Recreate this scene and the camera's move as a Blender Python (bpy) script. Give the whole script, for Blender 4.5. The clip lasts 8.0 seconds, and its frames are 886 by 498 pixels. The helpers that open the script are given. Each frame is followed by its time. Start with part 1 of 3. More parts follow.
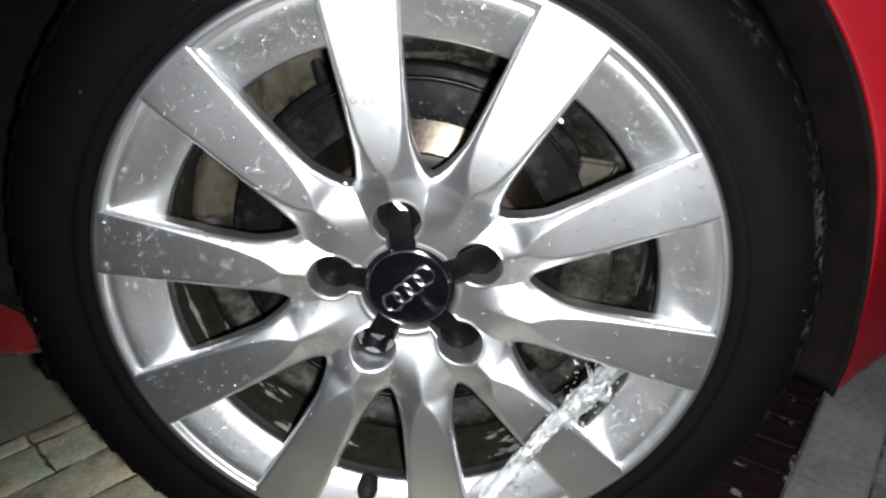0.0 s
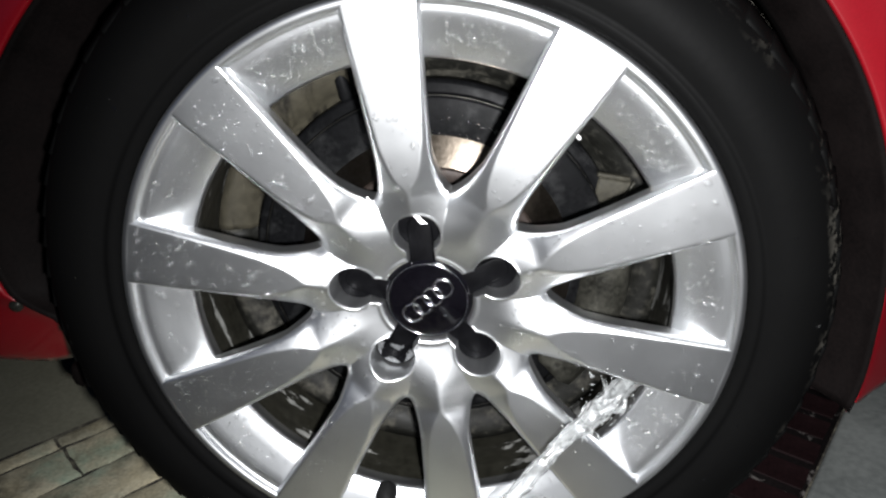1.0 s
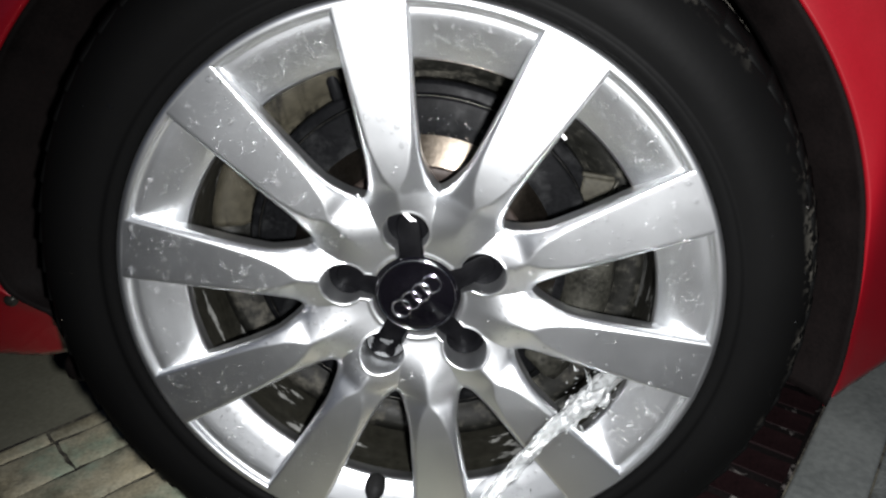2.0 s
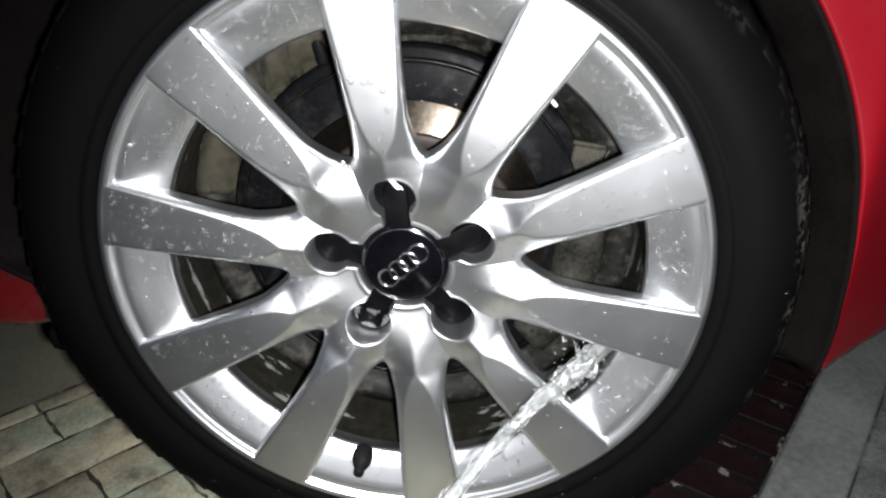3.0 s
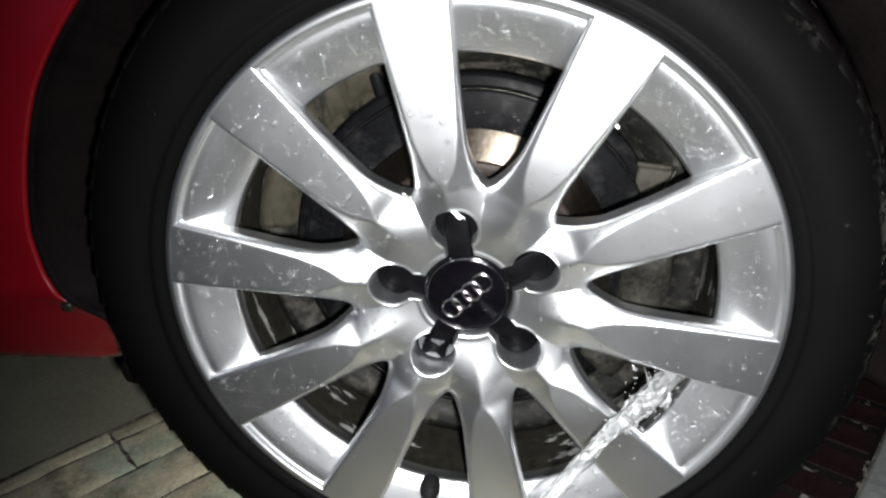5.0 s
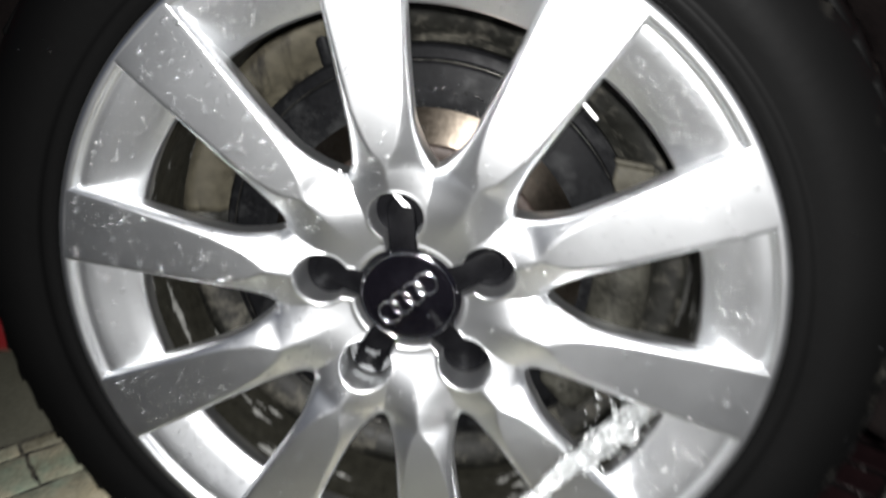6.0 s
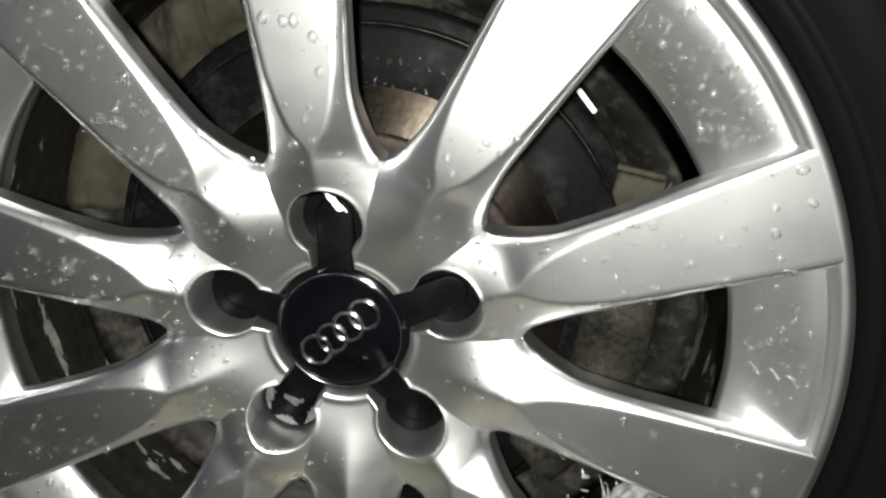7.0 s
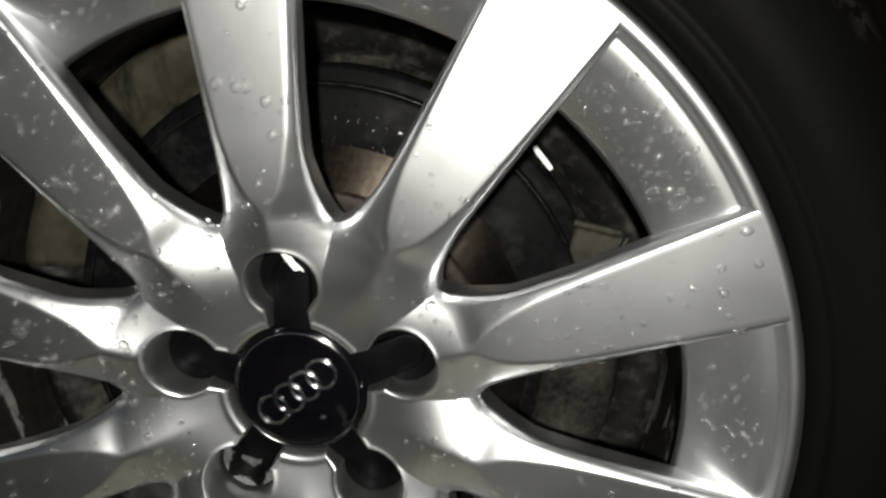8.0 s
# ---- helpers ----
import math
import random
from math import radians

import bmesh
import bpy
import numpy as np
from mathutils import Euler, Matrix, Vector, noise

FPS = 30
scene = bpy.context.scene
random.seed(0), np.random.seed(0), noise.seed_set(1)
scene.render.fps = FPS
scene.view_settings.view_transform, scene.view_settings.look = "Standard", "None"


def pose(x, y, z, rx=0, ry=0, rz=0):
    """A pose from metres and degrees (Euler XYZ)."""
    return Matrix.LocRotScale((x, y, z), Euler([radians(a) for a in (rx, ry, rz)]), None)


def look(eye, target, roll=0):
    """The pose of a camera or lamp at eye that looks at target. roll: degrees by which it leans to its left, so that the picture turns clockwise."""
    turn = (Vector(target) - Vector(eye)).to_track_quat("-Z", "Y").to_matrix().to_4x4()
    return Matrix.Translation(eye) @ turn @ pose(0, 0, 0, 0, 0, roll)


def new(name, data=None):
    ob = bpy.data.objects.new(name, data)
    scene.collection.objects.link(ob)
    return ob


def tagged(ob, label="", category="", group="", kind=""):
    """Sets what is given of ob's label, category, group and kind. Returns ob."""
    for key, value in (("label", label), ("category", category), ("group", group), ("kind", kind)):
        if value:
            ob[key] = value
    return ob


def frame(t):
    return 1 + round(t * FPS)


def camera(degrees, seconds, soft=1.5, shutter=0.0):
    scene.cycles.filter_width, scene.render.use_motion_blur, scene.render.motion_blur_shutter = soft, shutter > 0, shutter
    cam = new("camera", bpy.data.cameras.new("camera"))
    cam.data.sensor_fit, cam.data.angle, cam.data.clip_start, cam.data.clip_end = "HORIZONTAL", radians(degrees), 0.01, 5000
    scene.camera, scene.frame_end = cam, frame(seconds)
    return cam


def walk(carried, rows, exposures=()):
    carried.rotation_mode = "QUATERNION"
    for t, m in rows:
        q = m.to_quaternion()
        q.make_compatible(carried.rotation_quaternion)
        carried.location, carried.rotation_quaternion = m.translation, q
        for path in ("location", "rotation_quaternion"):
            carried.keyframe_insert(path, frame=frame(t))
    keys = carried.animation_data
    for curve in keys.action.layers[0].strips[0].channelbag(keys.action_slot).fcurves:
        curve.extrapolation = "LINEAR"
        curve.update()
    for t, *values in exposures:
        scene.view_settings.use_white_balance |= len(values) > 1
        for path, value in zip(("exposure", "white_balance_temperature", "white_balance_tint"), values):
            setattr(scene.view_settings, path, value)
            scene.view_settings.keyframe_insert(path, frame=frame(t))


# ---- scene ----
cam = camera(61.77, 8.0, soft=2.3, shutter=0.4)
# seconds, x, y, z, pitch, roll, yaw
PATH = [
    (0.0, 0.0557, -0.4824, 0.5930, -24.94, -0.10, 3.31),
    (0.5, 0.0577, -0.4820, 0.5940, -24.40, 0.22, 5.07),
    (1.0, 0.0575, -0.4935, 0.6012, -24.20, 0.10, 4.95),
    (1.5, 0.0581, -0.5081, 0.6067, -23.86, -0.11, 4.57),
    (3.0, 0.0681, -0.4996, 0.5967, -26.18, -0.70, 4.32),
    (3.5, 0.0691, -0.4943, 0.5925, -27.11, -0.62, 3.88),
    (4.0, 0.0763, -0.4902, 0.5881, -27.67, -0.16, 4.65),
    (4.2, 0.0750, -0.4916, 0.5873, -27.24, 0.75, 5.54),
    (5.3, 0.0588, -0.4840, 0.6094, -24.86, 2.64, 7.58),
    (5.5, 0.0685, -0.4756, 0.6029, -25.71, 2.82, 7.31),
    (5.8, 0.0636, -0.4572, 0.5671, -26.53, 0.07, 5.62),
    (6.0, 0.0869, -0.4231, 0.5366, -21.40, -1.28, 8.61),
    (6.2, 0.0761, -0.3582, 0.5069, -19.41, -4.57, 9.25),
    (6.5, 0.0839, -0.3105, 0.4787, -19.10, -5.25, 7.58),
    (7.0, 0.0879, -0.3109, 0.4939, -19.67, -4.24, 8.00),
    (7.5, 0.0868, -0.3170, 0.4981, -18.22, -4.61, 7.42),
    (8.0, 0.1007, -0.3077, 0.5047, -16.58, -4.18, 6.69),
]
EXPOSURES = [(0.0, 0.12, 6480, 10), (5.5, 0.12, 6550, 10), (6.0, 0.40, 6620, 10), (6.5, 0.5, 6850, 9), (7.0, -0.32, 7100, 7), (7.5, -0.82, 7150, 7), (8.0, -1.06, 7150, 7)]
walk(cam, [(t, pose(x, y, z, 90 + pitch, roll, yaw)) for t, x, y, z, pitch, roll, yaw in PATH], EXPOSURES)

# ---- light: night, one hand-held lamp above the lens ----
HZ = 0.322          # height of the wheel's axle
world = bpy.data.worlds.new("night")
scene.world = world
world.use_nodes = True
world.node_tree.nodes["Background"].inputs[0].default_value = (0.28, 0.47, 1.0, 1)
world.node_tree.nodes["Background"].inputs[1].default_value = 0.05
lamp_data = bpy.data.lights.new("hand_lamp", "SPOT")
lamp_data.energy = 72.0
lamp_data.spot_size = radians(97)
lamp_data.spot_blend = 0.95
lamp_data.shadow_soft_size = 0.012
lamp_data.color = (0.985, 0.99, 1.0)
lamp = new("hand_lamp", lamp_data)
lamp.matrix_basis = look((0.100, -0.51, HZ + 0.258), (0.088, 0.0, HZ + 0.03))

# ---- materials ----
def material(name):
    m = bpy.data.materials.new(name)
    m.use_nodes = True
    t = m.node_tree
    return m, t.nodes, t.links, t.nodes["Principled BSDF"]


def noise_node(nodes, links, scale, detail=4.0, coords="Object"):
    tex = nodes.new("ShaderNodeTexCoord")
    n = nodes.new("ShaderNodeTexNoise")
    n.inputs["Scale"].default_value = scale
    n.inputs["Detail"].default_value = detail
    links.new(tex.outputs[coords], n.inputs["Vector"])
    return n


def ramp(nodes, links, source, stops):
    r = nodes.new("ShaderNodeValToRGB")
    els = r.color_ramp.elements
    while len(els) < len(stops):
        els.new(0.5)
    for e, (pos, col) in zip(els, stops):
        e.position = pos
        e.color = (*col, 1) if len(col) == 3 else (col[0], col[0], col[0], 1)
    links.new(source, r.inputs["Fac"])
    return r


def bump(nodes, links, bsdf, source, strength, distance):
    b = nodes.new("ShaderNodeBump")
    b.inputs["Strength"].default_value = strength
    b.inputs["Distance"].default_value = distance
    links.new(source, b.inputs["Height"])
    links.new(b.outputs["Normal"], bsdf.inputs["Normal"])


def two_scale(name, dark, light, coarse, fine, rough=(0.4, 0.6), metal=0.0, relief=0.0005, strength=0.3, coat=0.0):
    m, nodes, links, bsdf = material(name)
    a = noise_node(nodes, links, coarse, 6)
    b = noise_node(nodes, links, fine, 3)
    mix = nodes.new("ShaderNodeMix")
    mix.inputs[0].default_value = 0.4
    links.new(a.outputs["Fac"], mix.inputs[2])
    links.new(b.outputs["Fac"], mix.inputs[3])
    r = ramp(nodes, links, mix.outputs[0], [(0.35, dark), (0.65, light)])
    links.new(r.outputs["Color"], bsdf.inputs["Base Color"])
    rr = ramp(nodes, links, a.outputs["Fac"], [(0.3, (rough[0],)), (0.7, (rough[1],))])
    links.new(rr.outputs["Color"], bsdf.inputs["Roughness"])
    bsdf.inputs["Metallic"].default_value = metal
    bsdf.inputs["Coat Weight"].default_value = coat
    bsdf.inputs["Coat Roughness"].default_value = 0.08
    bump(nodes, links, bsdf, b.outputs["Fac"], strength, relief)
    return m


SILVER = two_scale("silver_paint", (0.655, 0.667, 0.675), (0.715, 0.727, 0.735), 18, 1200, (0.310, 0.340), 1.0, 0.00008, 0.15, 0.0)
BLACK_PLASTIC = two_scale("gloss_black_plastic", (0.0008, 0.0007, 0.0011), (0.0022, 0.0020, 0.0028), 40, 600, (0.06, 0.16), 0, 0.0001, 0.05, 0.3)
ARM_BLACK = two_scale("satin_black_plastic", (0.0008, 0.0008, 0.001), (0.0022, 0.0022, 0.0026), 60, 500, (0.42, 0.58), 0, 0.0002, 0.15)
ARM_BLACK.node_tree.nodes["Principled BSDF"].inputs["Specular IOR Level"].default_value = 0.025
CHROME = two_scale("chrome", (0.7, 0.7, 0.72), (0.8, 0.8, 0.82), 60, 900, (0.08, 0.2), 1.0, 0.0001, 0.1)
PEELED = two_scale("bare_grey_plastic", (0.022, 0.023, 0.024), (0.10, 0.103, 0.106), 200, 900, (0.5, 0.8), 0.2, 0.0003, 0.4)
CHIP_AND_SHEEN = two_scale("white_primer_and_sheen", (0.7, 0.7, 0.7), (0.85, 0.85, 0.85), 200, 900, (0.4, 0.6), 0, 0.0001, 0.2)
RUBBER_CAP = two_scale("valve_rubber", (0.003, 0.003, 0.003), (0.008, 0.008, 0.008), 80, 500, (0.45, 0.7), 0, 0.0002, 0.2)

RUBBER_CAP.node_tree.nodes["Principled BSDF"].inputs["Specular IOR Level"].default_value = 0.04


def blotched(name, base, blot, scale, stretch, edges, fine, rough, metal=0.1):
    """Hard-edged blotches or streaks of a second colour over the first."""
    m, nodes, links, bsdf = material(name)
    tex = nodes.new("ShaderNodeTexCoord")
    mp = nodes.new("ShaderNodeMapping")
    mp.inputs["Scale"].default_value = stretch
    links.new(tex.outputs["Object"], mp.inputs["Vector"])
    n = nodes.new("ShaderNodeTexNoise")
    n.inputs["Scale"].default_value = scale
    n.inputs["Detail"].default_value = 7
    n.inputs["Roughness"].default_value = 0.62
    links.new(mp.outputs[0], n.inputs["Vector"])
    f = noise_node(nodes, links, fine, 4)
    k = ramp(nodes, links, n.outputs["Fac"], [(edges[0], (0,)), (edges[1], (1,))])
    shade = ramp(nodes, links, f.outputs["Fac"], [(0.3, tuple(c * 0.6 for c in blot)), (0.7, blot)])
    low = ramp(nodes, links, f.outputs["Fac"], [(0.3, tuple(c * 0.55 for c in base)), (0.7, base)])
    mix = nodes.new("ShaderNodeMix")
    mix.data_type = "RGBA"
    links.new(k.outputs["Color"], mix.inputs[0])
    links.new(low.outputs["Color"], mix.inputs[6])
    links.new(shade.outputs["Color"], mix.inputs[7])
    links.new(mix.outputs[2], bsdf.inputs["Base Color"])
    rr = ramp(nodes, links, n.outputs["Fac"], [(0.35, (rough[0],)), (0.65, (rough[1],))])
    links.new(rr.outputs["Color"], bsdf.inputs["Roughness"])
    bsdf.inputs["Metallic"].default_value = metal
    bump(nodes, links, bsdf, n.outputs["Fac"], 0.4, 0.001)
    return m


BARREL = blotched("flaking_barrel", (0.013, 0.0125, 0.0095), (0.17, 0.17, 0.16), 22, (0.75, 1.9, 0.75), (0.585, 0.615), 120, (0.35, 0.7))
EDGE_STEEL = two_scale("worn_edge_steel", (0.006, 0.006, 0.006), (0.055, 0.053, 0.048), 22, 300, (0.3, 0.5), 1.0, 0.0004, 0.3)
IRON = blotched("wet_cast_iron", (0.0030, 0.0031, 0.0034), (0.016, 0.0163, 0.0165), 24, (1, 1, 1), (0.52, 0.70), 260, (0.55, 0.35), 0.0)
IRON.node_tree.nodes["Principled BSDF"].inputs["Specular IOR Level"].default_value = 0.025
HAT = two_scale("rusty_disc_hat", (0.082, 0.069, 0.055), (0.165, 0.140, 0.114), 30, 300, (0.32, 0.38), 1.0, 0.0003, 0.25)
turned = HAT.node_tree.nodes.new("ShaderNodeTangent")
turned.direction_type, turned.axis = "RADIAL", "Y"
HAT.node_tree.links.new(turned.outputs[0], HAT.node_tree.nodes["Principled BSDF"].inputs["Tangent"])
HAT.node_tree.nodes["Principled BSDF"].inputs["Anisotropic"].default_value = 0.9
HAT.node_tree.nodes["Principled BSDF"].inputs["Anisotropic Rotation"].default_value = 0.25
SHIELD = blotched("dusty_plate", (0.030, 0.027, 0.019), (0.006, 0.0055, 0.0045), 13, (3.6, 1, 0.7), (0.50, 0.58), 90, (0.7, 0.4))
HUB_BROWN = two_scale("hub_brown", (0.007, 0.005, 0.0045), (0.022, 0.016, 0.013), 40, 300, (0.4, 0.65), 0.3, 0.0005, 0.4)
CALIPER = two_scale("caliper_grey", (0.006, 0.006, 0.005), (0.035, 0.034, 0.028), 40, 260, (0.35, 0.6), 0.4, 0.001, 0.6)
for wet in (SHIELD, CALIPER, BARREL, HUB_BROWN):
    wet.node_tree.nodes["Principled BSDF"].inputs["Specular IOR Level"].default_value = 0.14
LINER = two_scale("liner_plastic", (0.0010, 0.0007, 0.0007), (0.0027, 0.0018, 0.0017), 20, 300, (0.6, 0.85), 0, 0.0006, 0.4)
LINER.node_tree.nodes["Principled BSDF"].inputs["Specular IOR Level"].default_value = 0.05
RED = two_scale("red_car_paint", (0.106, 0.0011, 0.0034), (0.128, 0.0014, 0.0045), 6, 500, (0.3, 0.4), 0.0, 0.0001, 0.05, 0.8)
PAVER = two_scale("weathered_paver", (0.152, 0.145, 0.108), (0.345, 0.326, 0.256), 22, 240, (0.55, 0.85), 0, 0.0015, 0.6)
JOINT = blotched("joint_sand", (0.085, 0.078, 0.056), (0.013, 0.010, 0.007), 24, (1, 1, 1), (0.44, 0.53), 240, (0.8, 0.95), 0.0)
# red brick and mortar base: the shadow lying there is darkened into both colours
SHADOWED_BRICK = two_scale("shadowed_red_brick", (0.0042, 0.0022, 0.0024), (0.0095, 0.0043, 0.0047), 20, 200, (0.5, 0.8), 0, 0.001, 0.5)
SHADOWED_BRICK.node_tree.nodes["Principled BSDF"].inputs["Specular IOR Level"].default_value = 0.04
MORTAR = blotched("patchy_mortar", (0.007, 0.0055, 0.0055), (0.11, 0.10, 0.094), 30, (1, 1, 1), (0.585, 0.63), 200, (0.7, 0.9), 0.0)
MORTAR.node_tree.nodes["Principled BSDF"].inputs["Specular IOR Level"].default_value = 0.03
tint_nodes, tint_links = PAVER.node_tree.nodes, PAVER.node_tree.links
paver_bsdf = tint_nodes["Principled BSDF"]
paver_colour = paver_bsdf.inputs["Base Color"].links[0].from_socket
info = tint_nodes.new("ShaderNodeObjectInfo")
tone = ramp(tint_nodes, tint_links, info.outputs["Random"], [(0.0, (0.68, 0.68, 0.66)), (1.0, (1.12, 1.08, 1.0))])
tint = tint_nodes.new("ShaderNodeMix")
tint.data_type, tint.blend_type = "RGBA", "MULTIPLY"
tint.inputs[0].default_value = 1.0
tint_links.new(paver_colour, tint.inputs[6])
tint_links.new(tone.outputs["Color"], tint.inputs[7])
place_node = tint_nodes.new("ShaderNodeNewGeometry")


def ground_noise(scale, stops):
    n = tint_nodes.new("ShaderNodeTexNoise")
    n.inputs["Scale"].default_value = scale
    n.inputs["Detail"].default_value = 7
    n.inputs["Roughness"].default_value = 0.65
    tint_links.new(place_node.outputs["Position"], n.inputs["Vector"])
    return ramp(tint_nodes, tint_links, n.outputs["Fac"], stops)


hue = tint_nodes.new("ShaderNodeMix")
hue.data_type, hue.blend_type = "RGBA", "MULTIPLY"
hue.inputs[0].default_value = 1.0
tint_links.new(tint.outputs[2], hue.inputs[6])
tint_links.new(ground_noise(9, [(0.36, (0.70, 0.92, 0.93)), (0.5, (1.0, 1.0, 0.98)), (0.64, (1.05, 1.0, 0.90))]).outputs["Color"], hue.inputs[7])
moss = tint_nodes.new("ShaderNodeMix")
moss.data_type = "RGBA"
moss.inputs[7].default_value = (0.030, 0.024, 0.013, 1)
tint_links.new(ground_noise(17, [(0.50, (0,)), (0.56, (0.25,)), (0.64, (0.65,))]).outputs["Color"], moss.inputs[0])
tint_links.new(hue.outputs[2], moss.inputs[6])
tint_links.new(moss.outputs[2], paver_bsdf.inputs["Base Color"])
OLIVE = two_scale("olive_concrete", (0.066, 0.064, 0.046), (0.098, 0.095, 0.070), 5, 160, (0.6, 0.85), 0, 0.001, 0.4)
ROUGH_CONCRETE = two_scale("rough_concrete", (0.042, 0.045, 0.043), (0.115, 0.120, 0.114), 18, 160, (0.6, 0.9), 0, 0.002, 0.7)
CONCRETE = two_scale("grey_concrete", (0.068, 0.073, 0.070), (0.128, 0.135, 0.128), 9, 110, (0.6, 0.85), 0, 0.001, 0.5)


def tyre_material():
    m, nodes, links, bsdf = material("tyre_rubber")
    tex = nodes.new("ShaderNodeTexCoord")
    n = noise_node(nodes, links, 150, 9)
    big = noise_node(nodes, links, 9, 4)
    length = nodes.new("ShaderNodeVectorMath")
    length.operation = "LENGTH"
    flat = nodes.new("ShaderNodeVectorMath")
    flat.operation = "MULTIPLY"
    flat.inputs[1].default_value = (1, 0, 1)
    links.new(tex.outputs["Object"], flat.inputs[0])
    links.new(flat.outputs[0], length.inputs[0])
    band = nodes.new("ShaderNodeMapRange")
    band.inputs[1].default_value = 0.292
    band.inputs[2].default_value = 0.303
    links.new(length.outputs["Value"], band.inputs[0])
    mud = ramp(nodes, links, n.outputs["Fac"], [(0.47, (0,)), (0.57, (1,))])
    patch = ramp(nodes, links, big.outputs["Fac"], [(0.44, (0,)), (0.60, (1,))])
    k1 = nodes.new("ShaderNodeMath")
    k1.operation = "MULTIPLY"
    links.new(mud.outputs["Color"], k1.inputs[0])
    links.new(patch.outputs["Color"], k1.inputs[1])
    k2 = nodes.new("ShaderNodeMath")
    k2.operation = "MULTIPLY"
    links.new(k1.outputs[0], k2.inputs[0])
    links.new(band.outputs[0], k2.inputs[1])
    side = nodes.new("ShaderNodeSeparateXYZ")
    links.new(tex.outputs["Object"], side.inputs[0])
    right = nodes.new("ShaderNodeMapRange")
    right.inputs[1].default_value = 0.0
    right.inputs[2].default_value = 0.12
    links.new(side.outputs["X"], right.inputs[0])
    k3 = nodes.new("ShaderNodeMath")
    k3.operation = "MULTIPLY"
    links.new(k2.outputs[0], k3.inputs[0])
    links.new(right.outputs[0], k3.inputs[1])
    mix = nodes.new("ShaderNodeMix")
    mix.data_type = "RGBA"
    mix.inputs[6].default_value = (0.0015, 0.0015, 0.0015, 1)
    mix.inputs[7].default_value = (0.085, 0.080, 0.068, 1)
    links.new(k3.outputs[0], mix.inputs[0])
    links.new(mix.outputs[2], bsdf.inputs["Base Color"])
    rr = ramp(nodes, links, big.outputs["Fac"], [(0.3, (0.5,)), (0.7, (0.7,))])
    links.new(rr.outputs["Color"], bsdf.inputs["Roughness"])
    bsdf.inputs["Specular IOR Level"].default_value = 0.024
    bump(nodes, links, bsdf, n.outputs["Fac"], 0.25, 0.0006)
    return m


RUBBER = tyre_material()


def water_material(name, rough, milk, shine, grain=160.0):
    m, nodes, links, bsdf = material(name)
    clear = nodes.new("ShaderNodeBsdfTransparent")
    gloss = nodes.new("ShaderNodeBsdfGlossy")
    gloss.inputs["Roughness"].default_value = rough
    fres = nodes.new("ShaderNodeFresnel")
    fres.inputs["IOR"].default_value = 1.33
    sheen = ramp(nodes, links, fres.outputs[0], [(0.0, (shine,)), (0.045, (shine,)), (0.18, (0.50,)), (1.0, (0.9,))])
    mix = nodes.new("ShaderNodeMixShader")
    links.new(sheen.outputs["Color"], mix.inputs[0])
    links.new(clear.outputs[0], mix.inputs[1])
    links.new(gloss.outputs[0], mix.inputs[2])
    last = mix
    if milk:
        white = nodes.new("ShaderNodeBsdfDiffuse")
        white.inputs["Color"].default_value = (0.75, 0.78, 0.78, 1)
        streak = noise_node(nodes, links, grain, 4)
        r = ramp(nodes, links, streak.outputs["Fac"], [(0.38, (milk * 0.25,)), (0.68, (milk * 1.6,))])
        last = nodes.new("ShaderNodeMixShader")
        links.new(r.outputs["Color"], last.inputs[0])
        links.new(mix.outputs[0], last.inputs[1])
        links.new(white.outputs[0], last.inputs[2])
        bumped = nodes.new("ShaderNodeBump")
        bumped.inputs["Strength"].default_value = 0.35
        bumped.inputs["Distance"].default_value = 0.001
        links.new(streak.outputs["Fac"], bumped.inputs["Height"])
        links.new(bumped.outputs[0], gloss.inputs["Normal"])
    nodes.remove(bsdf)
    links.new(last.outputs[0], nodes["Material Output"].inputs["Surface"])
    return m


WATER = water_material("clear_water", 0.10, 0.0, 0.085)
WATER_JET = water_material("aerated_water", 0.20, 0.09, 0.06, 260.0)


# ---- helpers ----
def part(name, bm, mat, parent=None, label="", smooth=True):
    bmesh.ops.recalc_face_normals(bm, faces=bm.faces)
    me = bpy.data.meshes.new(name)
    bm.to_mesh(me)
    bm.free()
    if smooth:
        me.shade_smooth()
    me.materials.append(mat)
    ob = new(name, me)
    if parent:
        ob.parent = parent
    return tagged(ob, label)


def lathe(profile, steps=192, closed=False):
    """Revolve (radius, depth) points about the y axis."""
    bm = bmesh.new()
    rings = []
    for k in range(steps):
        a = 2 * math.pi * k / steps
        rings.append([bm.verts.new((r * math.cos(a), y, r * math.sin(a))) for r, y in profile])
    n = len(profile)
    for k in range(steps):
        p, q = rings[k], rings[(k + 1) % steps]
        for j in range(n if closed else n - 1):
            bm.faces.new((p[j], p[(j + 1) % n], q[(j + 1) % n], q[j]))
    return bm


def arc_band(profile, a0, a1, steps, cx=0.0):
    """Revolve a closed (radius, depth) outline through part of a turn, with end caps."""
    bm = bmesh.new()
    rings = []
    for k in range(steps + 1):
        a = radians(a0 + (a1 - a0) * k / steps)
        rings.append([bm.verts.new((cx + r * math.cos(a), y, r * math.sin(a))) for r, y in profile])
    n = len(profile)
    for p, q in zip(rings, rings[1:]):
        for j in range(n):
            bm.faces.new((p[j], p[(j + 1) % n], q[(j + 1) % n], q[j]))
    bm.faces.new(rings[0])
    bm.faces.new(rings[-1][::-1])
    return bm


